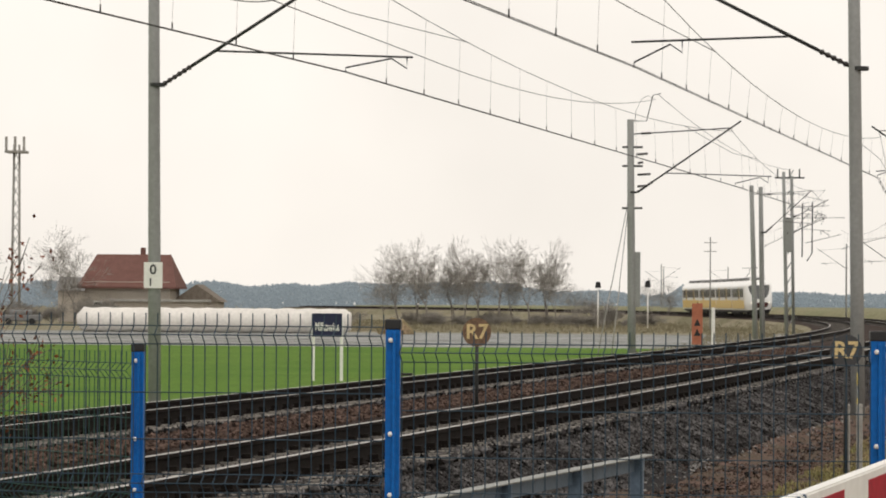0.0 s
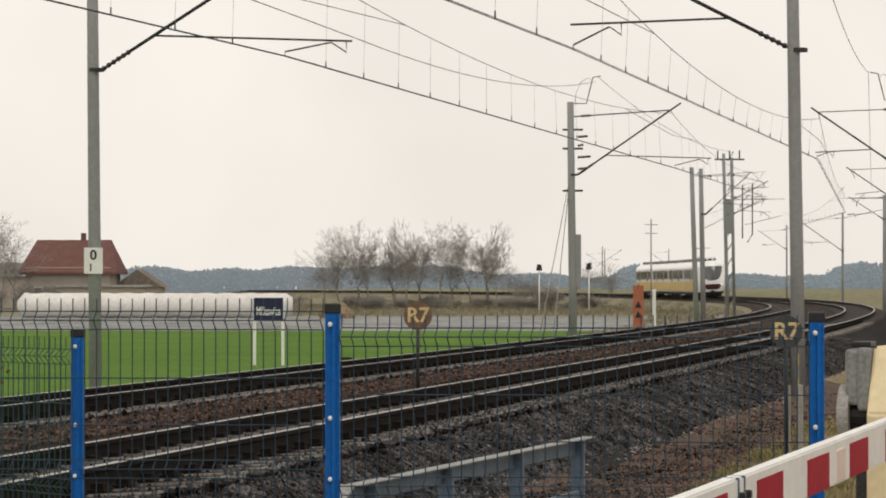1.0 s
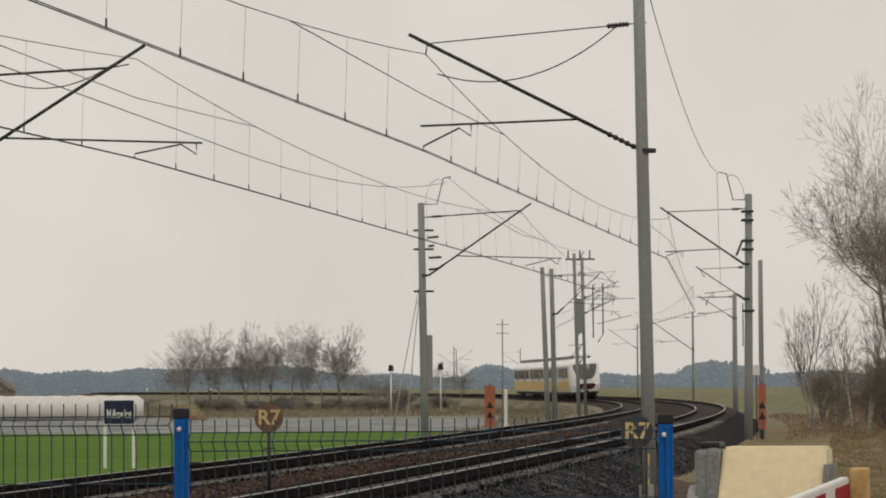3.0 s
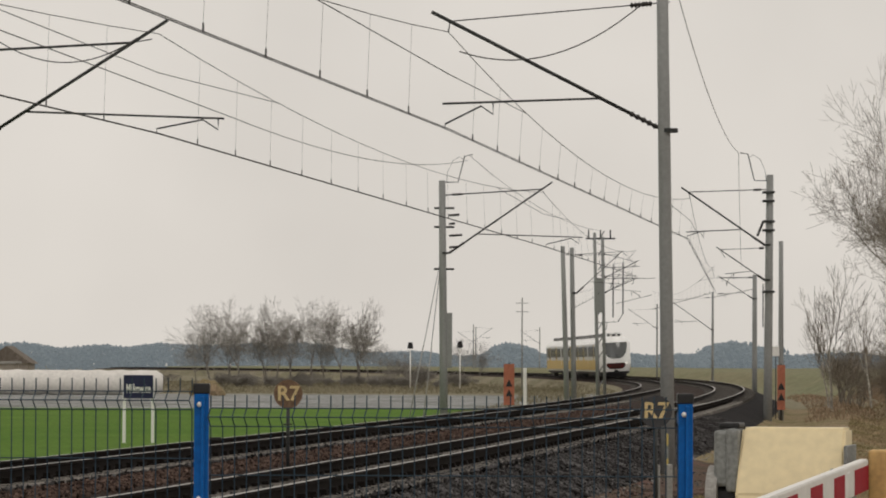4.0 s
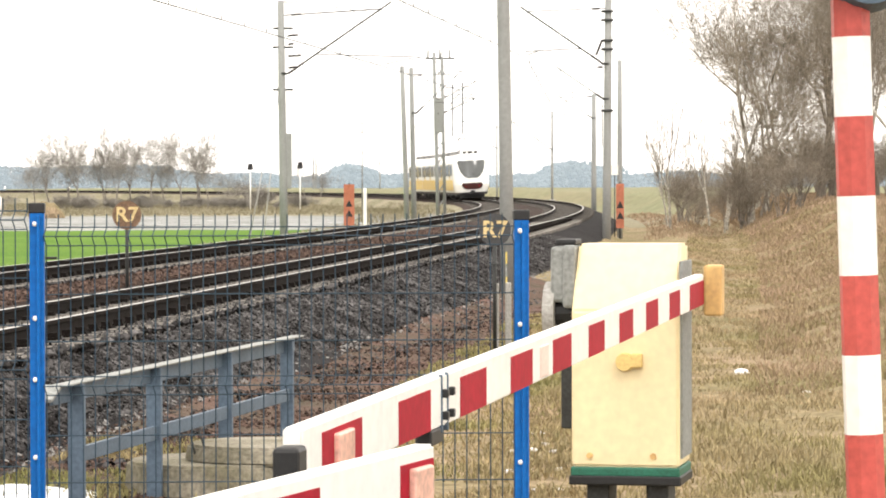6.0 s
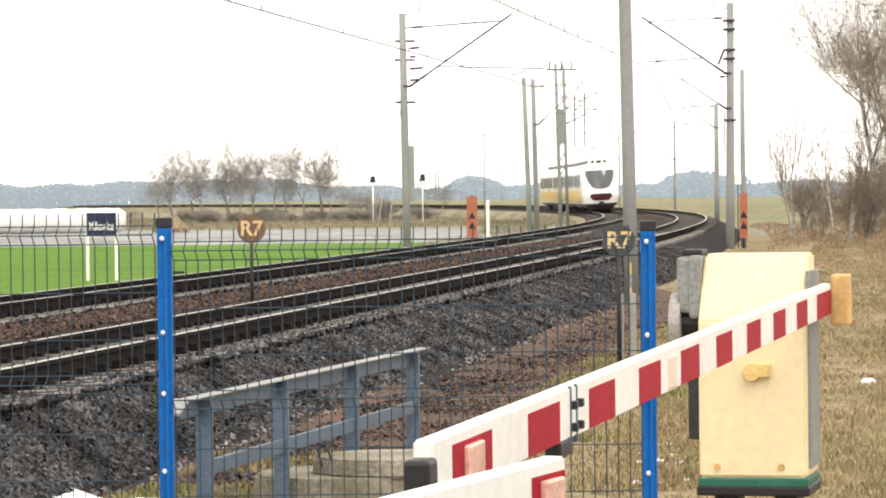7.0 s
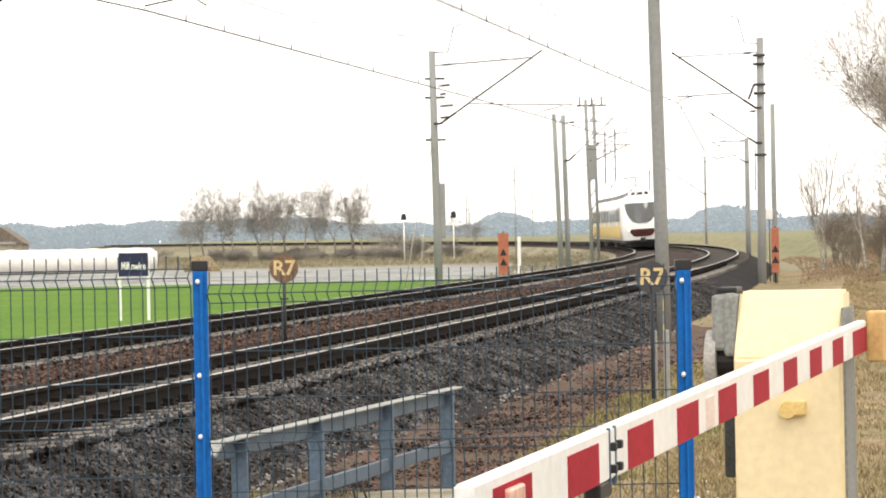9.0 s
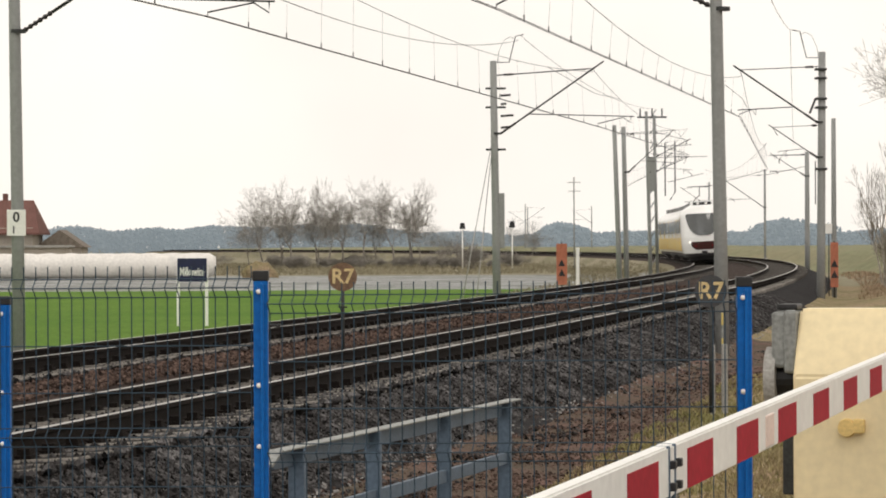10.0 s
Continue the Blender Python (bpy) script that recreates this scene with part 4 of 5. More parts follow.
# ---- far side: film-wrapped clamp, house, tower, woods ----
clamp = thing("silage_clamp", (-26.5, 239.0, -1.0), "long white film-wrapped silage tube lying in the field", "silage tube")
pts, rad = [], []
for i in range(41):
    f = i / 40
    pts.append((-10.5 + 20.3 * f, 0.4 * math.sin(f * 5), 0.86 + 0.02 * math.sin(i * 1.7)))
    rad.append((0.92 + 0.03 * math.sin(i * 2.1)) * (min(1.0, (f * 40 + 0.6) / 1.6) if f < 0.5 else min(1.0, ((1 - f) * 40 + 1.2) / 1.8)))
v, f = tube_data(pts, rad, 18)
v = [(p[0], p[1], max(p[2], -0.05)) for p in v]
put("wrapped_tube", mesh("wrapped_tube", v, f, TUBE, smooth=True), clamp)
heap = thing("pale_heap", (-13.3, 236.0, -1.0), "low pale heap of straw beside the silage", "heap")
bm = bmesh.new()
bmesh.ops.create_icosphere(bm, subdivisions=3, radius=1.0, matrix=Matrix.Diagonal((1.3, 1.2, 1.1, 1)))
for vv in bm.verts:
    vv.co *= 1 + 0.25 * noise.noise(vv.co * 2.0)
part("straw", bm, DRY, heap)


def house():
    h = thing("house", (-45.4, 330.0, -1.0), "farmhouse with a red hipped tile roof and grey walls", "house")
    boxed("wall", (8.6, 8, 4.2), (0, 0, 2.1), PLASTER, h, 0.03)
    a, b = 5.0, 4.6
    verts = [(-a, -b, 3.7), (a, -b, 3.7), (a, b, 3.7), (-a, b, 3.7), (-3.7, 0, 7.0), (3.9, 0, 7.0), (-a, -b, 3.5), (a, -b, 3.5), (a, b, 3.5), (-a, b, 3.5)]
    faces = [(0, 1, 5, 4), (1, 2, 5), (2, 3, 4, 5), (3, 0, 4), (0, 6, 7, 1), (1, 7, 8, 2), (2, 8, 9, 3), (3, 9, 6, 0), (6, 9, 8, 7)]
    roof = put("roof", mesh("roof", verts, faces, ROOF), h)
    boxed("chimney", (0.5, 0.5, 1.0), (1.0, 0.3, 7.2), ROOF, roof, 0.03)
    for x in (-3.0, -1.0, 1.2, 3.0):
        w = boxed("window", (0.9, 0.08, 1.0), (x, -4.02, 1.7), WHITE, h, 0.01)
        boxed("pane", (0.75, 0.04, 0.85), (x, -4.07, 1.7), DARKGLASS, w, 0.004)
    s = thing("shed", (-41.5, 322.0, -1.0), "low grey shed with a flat pale roof", "shed")
    boxed("wall", (9, 4, 2.2), (0, 0, 1.1), PLASTER, s, 0.03)
    boxed("roof", (9.6, 4.6, 0.25), (0, 0, 2.3), CONCRETE, s, 0.03)
    s2 = thing("barn", (-51.5, 345.0, -1.0), "small dark barn behind the farmhouse", "barn")
    boxed("wall", (7, 6, 3.4), (0, 0, 1.7), PLASTER, s2, 0.03)
    put("roof", mesh("roof", [(-3.8, -3.4, 3.3), (3.8, -3.4, 3.3), (3.8, 3.4, 3.3), (-3.8, 3.4, 3.3), (-3.8, 0, 4.8), (3.8, 0, 4.8)], [(0, 1, 5, 4), (2, 3, 4, 5), (0, 4, 3), (1, 2, 5), (0, 3, 2, 1)], TRAINGREY), s2)
    s3 = thing("barn", (-39.0, 334.0, -1.0), "low brown gabled barn beside the farmhouse", "barn")
    boxed("wall", (4.4, 6, 2.4), (0, 0, 1.2), PLASTER, s3, 0.03)
    put("roof", mesh("roof", [(-2.6, -3.3, 2.2), (2.6, -3.3, 2.2), (2.6, 3.3, 2.2), (-2.6, 3.3, 2.2), (0, -3.3, 4.0), (0, 3.3, 4.0)], [(0, 4, 5, 3), (1, 2, 5, 4), (0, 1, 4), (2, 3, 5), (0, 3, 2, 1)], BARK), s3)
    for x, y, cl in ((-55.2, 300, WHITE), (-51.6, 300, TRAINGREY)):
        c = thing("parked_car", (x, y, -1.0), "pale car parked by the farm", "car", "cars by the farm")
        bm = bmesh.new()
        box(bm, (3.6, 1.6, 0.6), pose(0, 0, 0.6), 0.12)
        box(bm, (2.0, 1.45, 0.55), pose(-0.1, 0, 1.1), 0.18)
        part("body", bm, cl, c)
        for wx in (-1.1, 1.1):
            bm = bmesh.new()
            bmesh.ops.create_cone(bm, cap_ends=True, segments=16, radius1=0.3, radius2=0.3, depth=0.2, matrix=pose(wx, -0.75, 0.3, 90))
            part("wheel", bm, BLACK, c)


house()
# pale concrete colour on the steelwork stands for the haze in front of the tower
tower = thing("radio_tower", (-69.6, 400.0, -1.0), "tall grey lattice radio tower with a platform", "tower")
for sx, sy in ((-1, -1), (1, -1), (1, 1), (-1, 1)):
    rod("leg", (sx * 0.5, sy * 0.5, 0), (sx * 0.32, sy * 0.32, 21.5), 0.09, CONCRETE, tower, 6)
for i in range(14):
    z = 1.5 * i
    k = 0.5 - 0.18 * z / 21.5
    rod("brace", (-k, -k, z), (k, -k, z + 1.5), 0.05, CONCRETE, tower, 5)
    rod("brace", (k, -k, z), (-k, -k, z + 1.5), 0.05, CONCRETE, tower, 5)
boxed("platform", (2.6, 2.6, 0.3), (0, 0, 20.6), CONCRETE, tower, 0.03)
for sx in (-1.1, 0, 1.1):
    boxed("antenna", (0.3, 0.3, 1.7), (sx, -1.2, 21.6), CONCRETE, tower, 0.03)


def woods(name, label, y, x0, x1, low, high, seed, material, count, dome=False):
    """A far belt of woods, as many small crown clumps with an uneven outline."""
    rng = np.random.default_rng(seed)
    octa = np.array([(1, 0, 0), (-1, 0, 0), (0, 1, 0), (0, -1, 0), (0, 0, 1), (0, 0, -1)], float)
    tri = np.array([(0, 2, 4), (2, 1, 4), (1, 3, 4), (3, 0, 4), (2, 0, 5), (1, 2, 5), (3, 1, 5), (0, 3, 5)])
    verts, faces = [], []
    for i in range(count):
        x = x0 + (x1 - x0) * rng.random()
        top = low + (high - low) * (0.5 + 0.5 * noise.noise((x * 0.012, seed, 0)) + 0.25 * noise.noise((x * 0.06, seed, 5)))
        if dome:
            top *= max(0.15, 1 - (2 * (x - x0) / (x1 - x0) - 1) ** 2) ** 0.6
        z = -1 + (top + 1) * rng.random() ** 0.7
        r = 0.2 + 0.4 * rng.random()
        o = len(verts)
        verts += list(octa * (r * 1.2, r, r * 1.3) + rng.normal(size=(6, 3)) * 0.35 * r + (x, y + rng.normal() * 12, z))
        faces += [tuple(int(k) + o for k in t) for t in tri]
    tagged(put(name, mesh(name, verts, faces, material)), label, "woods", kind="stuff")


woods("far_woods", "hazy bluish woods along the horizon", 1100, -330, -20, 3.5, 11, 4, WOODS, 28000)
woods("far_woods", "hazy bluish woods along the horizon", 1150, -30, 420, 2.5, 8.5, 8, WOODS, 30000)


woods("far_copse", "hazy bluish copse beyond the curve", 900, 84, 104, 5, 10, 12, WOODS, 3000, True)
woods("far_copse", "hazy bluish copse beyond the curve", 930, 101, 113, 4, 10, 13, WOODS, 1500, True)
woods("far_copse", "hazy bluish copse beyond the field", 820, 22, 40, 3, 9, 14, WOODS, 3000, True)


# ---- bare trees ----
def grow(seed, height, width, trunk_r, stems=1, levels=8, angle=27.0, up=0.10, lean=0.04, fine=0.006, bare=1.0):
    """Bare tree: stems that fork again and again; returns trunk and crown as vertices and faces."""
    rng = random.Random(seed)
    limbs = []

    def turned(d, degrees_off, a):
        u = d.cross(Vector((0.3, 0.2, 1)) if abs(d.z) < 0.8 else Vector((1, 0.2, 0))).normalized()
        w = d.cross(u)
        k = math.radians(degrees_off)
        return (d * math.cos(k) + (u * math.cos(a) + w * math.sin(a)) * math.sin(k)).normalized()

    def limb(p, d, length, r, level):
        steps = 4 if level < 2 else (3 if level < 4 else 2)
        pts, rad, q, dd = [p], [r], p.copy(), d.copy()
        for i in range(steps):
            dd = (dd + Vector((rng.gauss(0, 0.09), rng.gauss(0, 0.09), rng.gauss(0, 0.05) + up))).normalized()
            q = q + dd * (length / steps)
            pts.append(q.copy())
            rad.append(r * (1 - 0.3 * (i + 1) / steps))
        limbs.append((pts, rad, level))
        if level >= levels - 1:
            return
        a = rng.random() * 6.283
        n = 3 if rng.random() < 0.3 else 2
        for k in range(n):
            off = angle * (0.35 if k == 0 else 1.0) * (0.7 + 0.6 * rng.random())
            limb(q, turned(dd, off, a + 6.283 * k / n), length * (0.86 if k == 0 else 0.74) * (0.8 + 0.35 * rng.random()), rad[-1] * (0.86 if k == 0 else 0.62), level + 1)
        for k in range((0 if bare > 1.2 else 1) if level < 1 else (2 if level < levels - 2 else 1)):
            f = 0.35 + 0.6 * rng.random()
            i = min(int(f * steps), steps - 1)
            limb(pts[i].lerp(pts[i + 1], f * steps - i), turned(dd, angle * (1.3 + 0.7 * rng.random()), rng.random() * 6.283), length * (0.5 + 0.3 * rng.random()), rad[i] * 0.42, level + 2)

    for k in range(stems):
        tilt = lean * 57 if stems == 1 else angle * (0.25 + 0.5 * rng.random())
        base = Vector((rng.gauss(0, 0.12), rng.gauss(0, 0.12), 0)) * (stems > 1)
        limb(base, turned(Vector((0, 0, 1)), tilt, 6.283 * (k + rng.random() * 0.6) / stems), bare * (0.75 + 0.5 * rng.random() if stems > 1 else 1.0), 1.0, 0)
    tall = max(p.z for pts, r, l in limbs for p in pts)
    wide = sorted(math.hypot(p.x, p.y) for pts, r, l in limbs for p in pts)[int(len(limbs) * 2.5)]
    sx, sz = width / wide, height / tall
    trunk, crown = ([], []), ([], [])
    for pts, rad, level in limbs:
        store = trunk if level < 2 else crown
        at = [Vector((p.x * sx, p.y * sx, p.z * sz - (0.2 if p is pts[0] and level == 0 else 0))) for p in pts]
        v, f = tube_data(at, [max(r * trunk_r, fine) for r in rad], 7 if level < 2 else (5 if level < 4 else 3), False)
        o = len(store[0])
        store[0].extend(v)
        store[1].extend(tuple(i + o for i in q) for q in f)
    return trunk, crown


def tree(name, at, label, bark, twig, group, *shape, **more):
    t = thing(name, at, label, "tree", group)
    trunk, crown = grow(*shape, **more)
    put("trunk", mesh("trunk", *trunk, bark, smooth=True), t)
    put("crown", mesh("crown", *crown, twig, smooth=True), t, label="bare twiggy crown")
    return t


BANK = "trees on the bank"
PALETREE = "tall bare pale-barked tree on the grassy bank"
oak = tree("bare_tree", (19.65, 122, ground_z(19.65, 122)), PALETREE, BIRCH, TWIG, BANK, 11, 13.5, 3.3, 0.15, levels=9, angle=33, up=0.04, fine=0.0055, bare=2.2)
oak2 = tree("bare_tree", (22.3, 122, ground_z(22.3, 122)), "tall dark-barked bare tree on the grassy bank", BARK, TWIG, BANK, 14, 14.0, 3.4, 0.17, levels=9, angle=36, up=0.035, fine=0.0055, bare=1.9)
birch = tree("bare_tree", (17.9, 132, ground_z(17.9, 132)), "slim leaning bare tree on the grassy bank", BIRCH, TWIG, BANK, 12, 6.6, 1.3, 0.07, levels=6, angle=24, up=0.05, lean=0.25, fine=0.006, bare=2.2)
thorn = tree("bare_shrub", (19.0, 120, ground_z(19.0, 120)), "dense bare brown thicket shrub on the bank", BARK, TWIG, BANK, 13, 3.4, 1.1, 0.04, stems=5, levels=6, angle=20, up=0.10, fine=0.006, bare=1.3)
rng = random.Random(5)
for x, y, k, rz, src in ((21.2, 128, 0.82, 70, oak), (24.2, 130, 1.0, 140, oak2), (23.6, 114, 0.9, 250, oak), (25.9, 124, 1.05, 310, oak2), (22.8, 140, 0.85, 100, oak), (27.2, 136, 1.0, 170, oak2), (25.0, 148, 0.9, 20, oak), (29.0, 146, 1.0, 220, oak), (28.4, 126, 1.0, 33, oak)):
    copy_thing(src, pose(x, y, ground_z(x, y), 0, 0, rz) @ Matrix.Diagonal((k, k, k, 1)))
for x, y, k, rz in ((19.6, 128, 0.8, 90), (20.6, 117, 0.8, 210), (19.0, 141, 0.75, 300), (20.9, 133, 1.0, 33), (18.9, 124, 0.6, 150), (21.6, 146, 0.9, 250)):
    copy_thing(birch, pose(x, y, ground_z(x, y), 0, 0, rz) @ Matrix.Diagonal((k, k, k, 1)))
for i in range(52):
    y = 110 + 66 * rng.random()
    x = 18.6 + 0.075 * (y - 118) + 11.0 * rng.random() ** 1.3
    k = 0.5 + 0.6 * rng.random()
    copy_thing(thorn, pose(x, y, ground_z(x, y) - 0.05, 0, 0, 360 * rng.random()) @ Matrix.Diagonal((k, k, k, 1)))

FIELDTREES = "row of trees in the field"
ROWTREE = "round-crowned bare tree in a field row"
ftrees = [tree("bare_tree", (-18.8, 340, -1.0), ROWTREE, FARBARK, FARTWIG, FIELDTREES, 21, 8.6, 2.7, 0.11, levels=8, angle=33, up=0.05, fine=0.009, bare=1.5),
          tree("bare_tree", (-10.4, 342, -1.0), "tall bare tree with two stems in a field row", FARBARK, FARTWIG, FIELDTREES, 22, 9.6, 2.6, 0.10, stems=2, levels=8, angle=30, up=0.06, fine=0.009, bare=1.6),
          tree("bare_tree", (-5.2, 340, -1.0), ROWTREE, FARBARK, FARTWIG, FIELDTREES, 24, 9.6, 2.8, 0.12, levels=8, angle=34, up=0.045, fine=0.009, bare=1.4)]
for x, y, k, rz, src in ((-15.8, 338, 1.0, 50, 2), (-13.2, 344, 0.9, 90, 1), (-12.0, 338, 0.85, 200, 0), (-8.3, 340, 1.0, 290, 2), (-6.9, 344, 0.8, 10, 0), (-3.4, 342, 0.98, 130, 1), (-2.4, 338, 0.7, 77, 2), (-20.6, 345, 0.66, 45, 0), (-17.2, 346, 0.85, 145, 1),
                         (-49.5, 318, 1.05, 20, 2), (-52.0, 325, 0.8, 99, 0), (-58.0, 300, 1.1, 180, 2), (-60.5, 310, 1.2, 120, 1), (9.0, 400, 0.62, 60, 2), (10.8, 402, 0.62, 160, 0), (-0.3, 345, 0.52, 60, 0), (1.3, 350, 0.45, 160, 0)):
    copy_thing(ftrees[src], pose(x, y, -1.0, 0, 0, rz) @ Matrix.Diagonal((k, k, k, 1)))
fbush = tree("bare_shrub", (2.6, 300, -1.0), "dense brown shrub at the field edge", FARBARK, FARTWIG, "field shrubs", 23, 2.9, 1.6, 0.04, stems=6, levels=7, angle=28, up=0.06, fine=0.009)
for i in range(34):
    x = -24 + 32 * rng.random()
    k = 0.3 + 0.35 * rng.random()
    copy_thing(fbush, pose(x, 318 + 30 * rng.random(), -1.0, 0, 0, 360 * rng.random()) @ Matrix.Diagonal((k * 1.2, k * 1.2, k, 1)))
for i in range(16):
    k = 0.6 + 0.5 * rng.random()
    copy_thing(fbush, pose(-64 + 18 * rng.random(), 305 + 15 * rng.random(), -1.0, 0, 0, 360 * rng.random()) @ Matrix.Diagonal((k, k, k, 1)))


def leafy_bush():
    b = thing("withered_bush", (-4.72, 23.0, -0.75), "bush with withered red-brown leaves by the fence", "bush")
    trunk, crown = grow(31, 2.65, 0.8, 0.016, stems=5, levels=6, angle=26, up=0.06, fine=0.003)
    put("stem", mesh("stem", *trunk, BARK), b)
    put("branch_crown", mesh("branch_crown", *crown, BARK), b)
    r = np.random.default_rng(6)
    cv = np.array([tuple(v) for v in crown[0]])
    verts, faces = [], []
    for i in range(6500):
        p = cv[r.integers(len(cv))] + r.normal(size=3) * 0.06
        u, w = r.normal(size=3), r.normal(size=3)
        u, w = u / np.linalg.norm(u) * 0.022, w / np.linalg.norm(w) * 0.014
        o = len(verts)
        verts += [p - u, p + w, p + u, p - w]
        faces.append((o, o + 1, o + 2, o + 3))
    tagged(put("leaves", mesh("leaves", verts, faces, REDLEAF), b), kind="stuff")


leafy_bush()


# ---- dry grass and litter ----
def grass(name, label, count, qa, qb, ya, yb, h, seed, power=1.5, material=None):
    r = np.random.default_rng(seed)
    verts, faces = [], []
    for i in range(count):
        y = ya + (yb - ya) * r.random() ** power
        q = qa + (qb - qa) * r.random()
        x = q + float(line_x(y))
        if noise.noise((x * 1.1, y * 0.8, 7)) < -0.3:
            continue
        z = ground_z(x, y)
        hh = h * (0.4 + 0.9 * r.random()) * (1 + 0.5 * noise.noise((x * 0.3, y * 0.2, 2)))
        a = r.random() * 6.283
        w = 0.0045 + 0.00009 * y
        dx, dy = math.cos(a) * w, math.sin(a) * w
        lx, ly = r.normal() * hh * 0.5, r.normal() * hh * 0.5
        o = len(verts)
        verts += [(x - dx, y - dy, z - 0.01), (x + dx, y + dy, z - 0.01), (x + lx * 0.4 + dx * 0.7, y + ly * 0.4 + dy * 0.7, z + hh * 0.6), (x + lx * 0.4 - dx * 0.7, y + ly * 0.4 - dy * 0.7, z + hh * 0.6), (x + lx, y + ly, z + hh)]
        faces += [(o, o + 1, o + 2, o + 3), (o + 3, o + 2, o + 4)]
    tagged(put(name, mesh(name, verts, faces, material or BLADE)), label, "grass", kind="stuff")


grass("dry_grass", "trampled dry yellow grass on the bank", 140000, 4.6, 9.5, 15, 120, 0.065, 1, 2.0)
grass("dry_reeds", "taller reddish dry grass on the slope of the bank", 110000, 6.6, 16, 30, 190, 0.13, 4, 1.2, REED)
grass("green_grass", "short green and yellow grass beside the bare soil", 46000, 3.0, 5.6, 14.5, 48, 0.05, 2, 1.5, GREENBLADE)
grass("green_grass", "short green grass round the handrail posts", 5000, 1.5, 2.6, 20.5, 25.0, 0.05, 8, 1.0, GREENBLADE)
grass("dry_grass", "dry grass strip beside the far track", 9000, -9.8, -7.6, 40, 180, 0.2, 3)
grass("meadow_tufts", "olive and brown tufts in the rough meadow", 40000, -60, -8, 256, 420, 0.2, 5, 1.0, TUFT)
grass("verge_tufts", "olive and brown tufts inside the curve", 14000, -14, -7.4, 110, 330, 0.15, 6, 1.0, TUFT)
grass("verge_tufts", "brown tufts outside the curve", 10000, 3.0, 11, 110, 200, 0.15, 7, 1.0, REED)
r = random.Random(9)
for i in range(38):
    y = 17.5 + 9 * r.random()
    x = 1.55 + 0.07 * (y - 17) + 0.8 * r.random()
    s = 0.02 + 0.025 * r.random()
    bm = bmesh.new()
    bmesh.ops.create_icosphere(bm, subdivisions=1, radius=s, matrix=Matrix.Diagonal((1.4, 1, 0.5, 1)))
    ob = part("paper_scrap", bm, SNOW, None)
    ob.matrix_basis = pose(x, y, ground_z(x, y) + s * 0.3, 0, 0, 360 * r.random())
    tagged(ob, "small white scrap lying in the grass", "litter", "white scraps")
for x, y, s in ((5.35, 33.8, 0.065), (5.45, 30.5, 0.03)):
    bm = bmesh.new()
    bmesh.ops.create_icosphere(bm, subdivisions=2, radius=s, matrix=Matrix.Diagonal((1.3, 1, 0.7, 1)))
    ob = part("paper_scrap", bm, SNOW, None)
    ob.matrix_basis = pose(x, y, ground_z(x, y) + s * 0.3)
    tagged(ob, "white crumpled litter on the grassy path", "litter", "white scraps")

# ---- the train ----
TW, ROOFZ, FLOORZ = 1.42, 3.62, 0.40


def half_width(z):
    if z > 2.95:
        f = (z - 2.95) / (ROOFZ - 2.95)
        return TW * (1 - 0.42 * f ** 2.2)
    return TW * (1 - 0.14 * max(0, (1.3 - z) / 0.9) ** 1.5)


def nose_y(z):
    return 0.38 * max(0, 1.3 - z) ** 1.3 + 0.37 * max(0, z - 1.65) ** 1.25


def nose_point(p, z, out=0.0):
    """A point of the nose: p from -1 to 1 across, z up."""
    e = 2.5
    y0 = nose_y(z)
    y = y0 + (2.6 - y0) * (1 - (1 - min(abs(p), 1.0) ** e) ** (1 / e)) * 0.98
    return Vector((p * half_width(z) * (1 + out * 0.5), y - out, z))


def nose_patch(name, outline, material, parent, label="", proud=0.02):
    """A panel on the nose between two heights; outline gives half breadth at each height."""
    verts, faces = [], []
    cols = 12
    for z, hb in outline:
        for i in range(cols + 1):
            verts.append(nose_point(hb * (2 * i / cols - 1), z, proud))
    for j in range(len(outline) - 1):
        for i in range(cols):
            o = j * (cols + 1) + i
            faces.append((o, o + 1, o + cols + 2, o + cols + 1))
    ob = put(name, mesh(name, verts, faces, material, smooth=True), parent, None, label)
    return ob


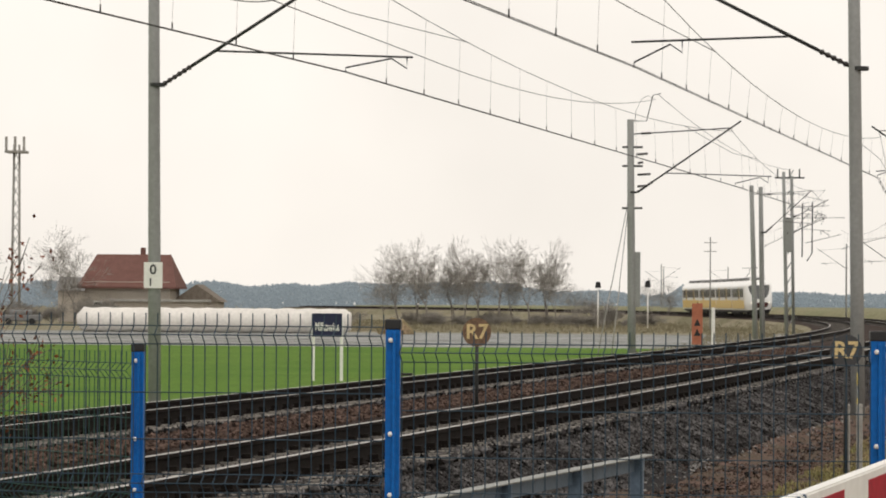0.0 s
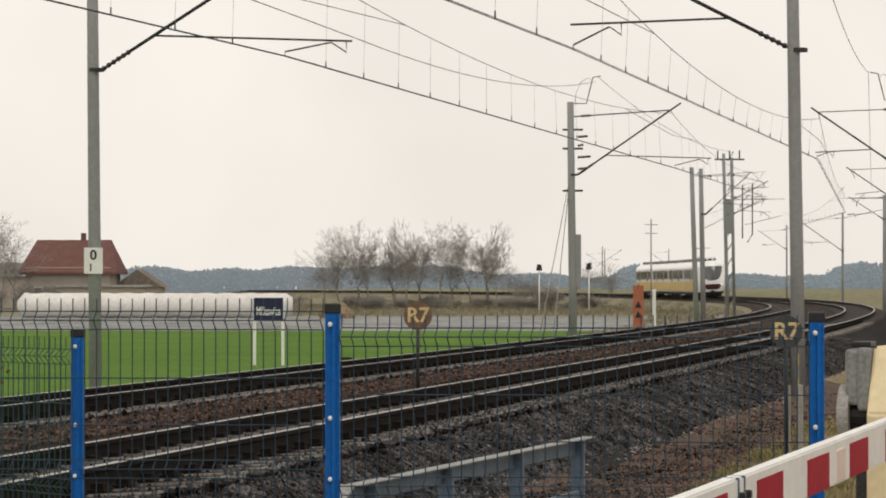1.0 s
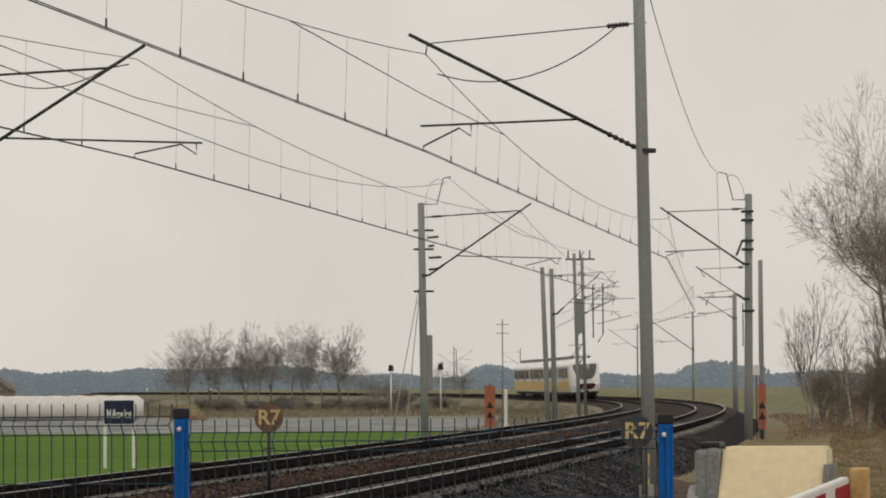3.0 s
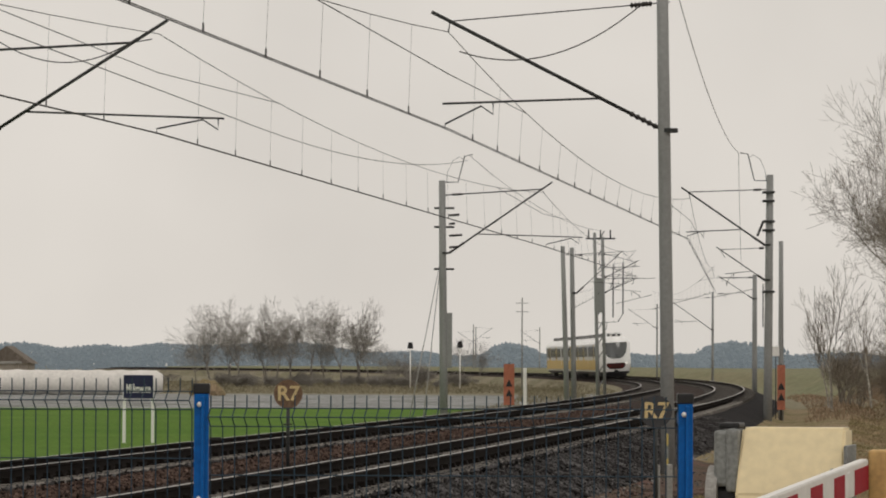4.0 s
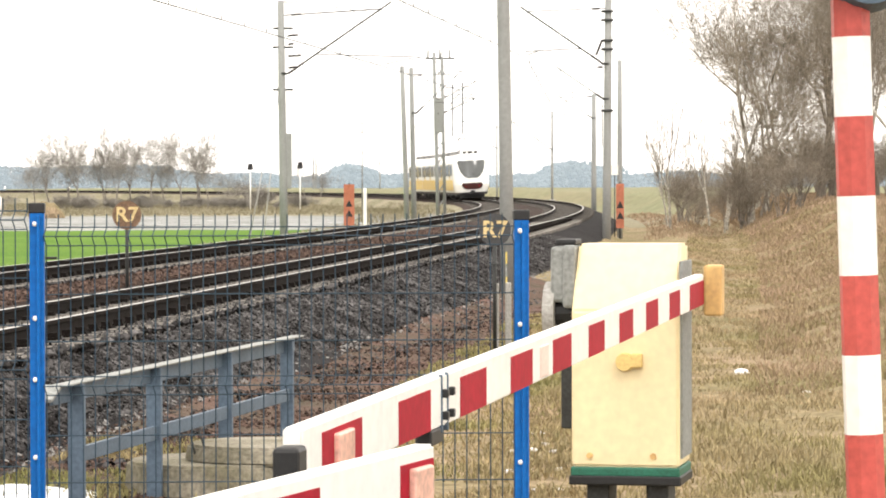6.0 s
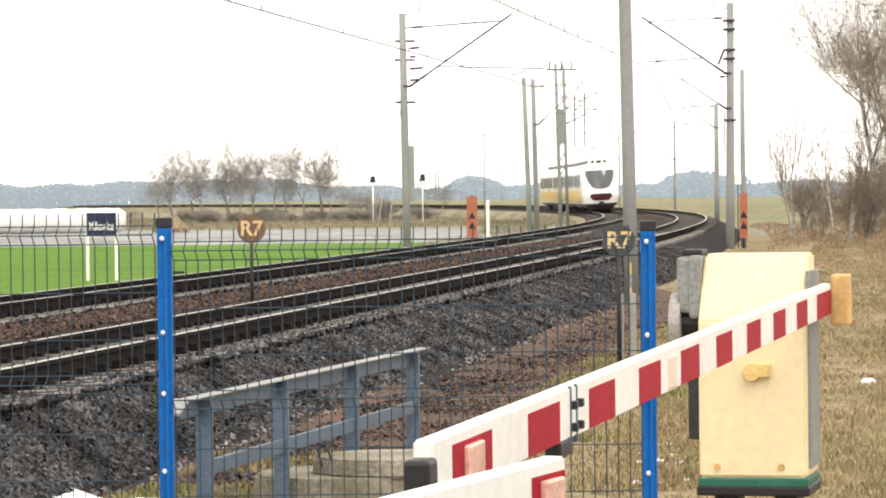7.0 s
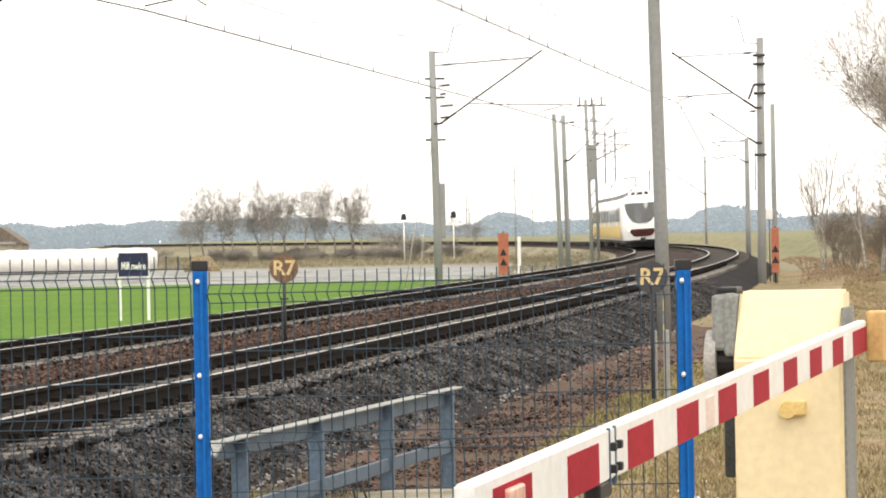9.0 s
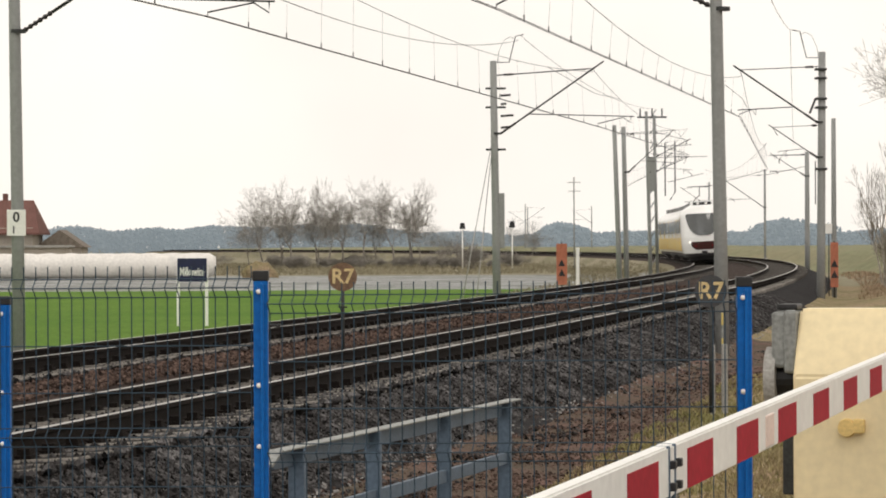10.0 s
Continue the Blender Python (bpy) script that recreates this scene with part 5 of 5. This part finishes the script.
def coach(name, length, cab, label):
    c = thing(name, (0, 0, 0), label, "train", "coaches of the train")
    zs = [FLOORZ, 0.6, 0.8, 0.95, 1.2, 1.6, 2.0, 2.4, 2.8, 3.0, 3.1, 3.25, 3.38, 3.48, 3.56, ROOFZ]
    ps = [math.sin(math.pi / 2 * (i / 12 - 1)) if i < 12 else math.sin(math.pi / 2 * (i / 12 - 1)) for i in range(25)]
    verts, faces = [], []
    start = 2.6 if cab else 0.0
    if cab:
        for z in zs:
            for p in ps:
                verts.append(nose_point(p, z))
        n = len(ps)
        for j in range(len(zs) - 1):
            for i in range(n - 1):
                faces.append((j * n + i, j * n + i + 1, (j + 1) * n + i + 1, (j + 1) * n + i))
        faces.append(tuple((len(zs) - 1) * n + i for i in range(n)))
    ring = [(half_width(z), z) for z in zs] + [(-half_width(z), z) for z in zs[::-1]]
    o, n = len(verts), len(ring)
    for y in (start - 0.02, length):
        verts += [(x, y, z) for x, z in ring]
    for i in range(n):
        k = (i + 1) % n
        faces.append((o + i, o + k, o + n + k, o + n + i))
    faces.append(tuple(o + n + i for i in range(n)))
    if not cab:
        faces.append(tuple(o + i for i in range(n))[::-1])
    low = [1 if max(verts[i][2] for i in f) < 0.7 else 0 for f in faces]
    put("body", mesh("body", verts, faces, [TRAINWHITE, TRAINDARK], low), c)
    for s in (-1, 1):
        x = s * (TW + 0.004)
        boxed("side_band", (0.02, length - start - 0.2, 0.86), (x, (start + length) / 2, 1.20), TRAINYELLOW, c, 0.004, label="yellow lower side band")
        boxed("window_band", (0.016, length - start - 0.6, 0.9), (x, (start + length) / 2 + 0.1, 2.38), TRAINGREY, c, 0.004)
        y = start + 1.2
        i = 0
        while y < length - 1.4:
            if i % 4 == 2:
                d = boxed("door", (0.03, 1.3, 2.15), (x, y + 0.2, 1.85), TRAINYELLOW, c, 0.01)
                boxed("door_glass", (0.02, 0.9, 1.1), (x + s * 0.012, y + 0.2, 2.35), DARKGLASS, d, 0.01)
            else:
                boxed("window", (0.028, 1.25, 0.8), (x, y, 2.4), DARKGLASS, c, 0.01)
            y += 1.75
            i += 1
    for y in (start + 2.0, length - 2.5):
        b = boxed("bogie", (2.2, 3.0, 0.45), (0, y, 0.5), TRAINDARK, c, 0.05)
        for dy in (-1.0, 1.0):
            for sx in (-0.75, 0.75):
                bm = bmesh.new()
                bmesh.ops.create_cone(bm, cap_ends=True, segments=20, radius1=0.42, radius2=0.42, depth=0.13, matrix=pose(sx, y + dy, 0.42, 0, 90))
                part("wheel", bm, TRAINDARK, b)
    boxed("underframe", (2.4, length - start - 6, 0.4), (0, (start + length) / 2, 0.62), TRAINDARK, c, 0.03)
    for y, l in ((start + 1.6, 2.4), (start + 6.5, 3.2), (length - 3.0, 3.0)):
        boxed("roof_unit", (1.5, l, 0.32), (0, y, ROOFZ + 0.14), TRAINGREY, c, 0.06)
    if cab:
        boxed("front_fairing", (1.5, 1.3, 0.3), (0, 2.15, ROOFZ + 0.1), TRAINWHITE, c, 0.1)
        boxed("destination_display", (1.15, 0.05, 0.2), (0, 1.50, ROOFZ + 0.10), BLACK, c, 0.02)
        for s in (-0.25, 0.25):
            boxed("upper_headlight", (0.16, 0.04, 0.12), (s, 1.47, ROOFZ + 0.10), WHITE, c, 0.015, label="pale upper headlight")
        nose_patch("windscreen", [(1.72, 0.2), (1.78, 0.34), (1.88, 0.45), (2.15, 0.59), (2.5, 0.68), (2.85, 0.73), (3.02, 0.74), (3.09, 0.68)], WINDSCREEN, c, "dark tapered windscreen", 0.06)
        nose_patch("grille", [(0.82, 0.34), (0.88, 0.46), (1.05, 0.56), (1.24, 0.58), (1.33, 0.5)], GRILLE, c, "dark reddish lower grille")
        nose_patch("bumper_lip", [(0.43, 0.5), (0.5, 0.66), (0.56, 0.62)], TRAINDARK, c)
        for s in (-1, 1):
            p = nose_point(s * 0.62, 1.3, 0.03)
            bm = bmesh.new()
            bmesh.ops.create_uvsphere(bm, u_segments=14, v_segments=8, radius=0.07, matrix=Matrix.Translation(p) @ Matrix.Diagonal((1.2, 0.4, 0.8, 1)))
            part("headlight", bm, LAMPS, c, "lit headlight")
            boxed("tail_light", (0.1, 0.05, 0.06), tuple(nose_point(s * 0.36, 1.06, 0.04)), REDPAINT, c, 0.01)
        boxed("plough", (1.9, 0.5, 0.3), (0, 1.2, 0.3), TRAINDARK, c, 0.05)
        boxed("coupler", (0.35, 0.6, 0.26), (0, 0.45, 0.62), TRAINDARK, c, 0.04)
        bm = bmesh.new()
        box(bm, (0.03, 0.7, 0.04), pose(0.1, nose_y(2.0) - 0.05, 2.1, 0, 0, 0))
        part("wiper", bm, BLACK, c)
        tubes("pantograph", [([(-0.5, 9.0, ROOFZ + 0.3), (0, 10.2, ROOFZ + 0.75), (0, 8.9, ROOFZ + 1.3)], 0.03), ([(-0.8, 8.9, ROOFZ + 1.3), (0.8, 8.9, ROOFZ + 1.3)], 0.03)], STEEL, c, 6)
    return c


CAR = 15.6
cars = [coach("power_coach", CAR, True, "white and yellow electric train head coach with a dark windscreen"),
        coach("middle_coach", CAR, False, "white and yellow electric train middle coach"),
        coach("middle_coach", CAR, False, "white and yellow electric train middle coach"),
        coach("rear_coach", CAR, False, "white and yellow electric train rear coach")]

# distance of the train's nose along the line, in metres, by time
NOSE = [(0.0, 316.0), (1.0, 304.0), (2.0, 291.0), (3.0, 278.0), (4.0, 264.5), (5.0, 251.5), (6.0, 240.0), (7.0, 229.0), (8.0, 217.0), (9.0, 204.0), (10.0, 190.0)]


def coach_pose(s):
    a = line(s, SPACING + 0.75, -CANT / 2)
    b = line(s + CAR, SPACING + 0.75, -CANT / 2)
    d = b - a
    return Matrix.LocRotScale(a, Euler((0, -math.atan2(CANT, 1.5), -math.atan2(d.x, d.y))), None)


def motions():
    for i, c in enumerate(cars):
        walk(c, [(t, coach_pose(s + i * (CAR + 0.35))) for t, s in NOSE])


motions()
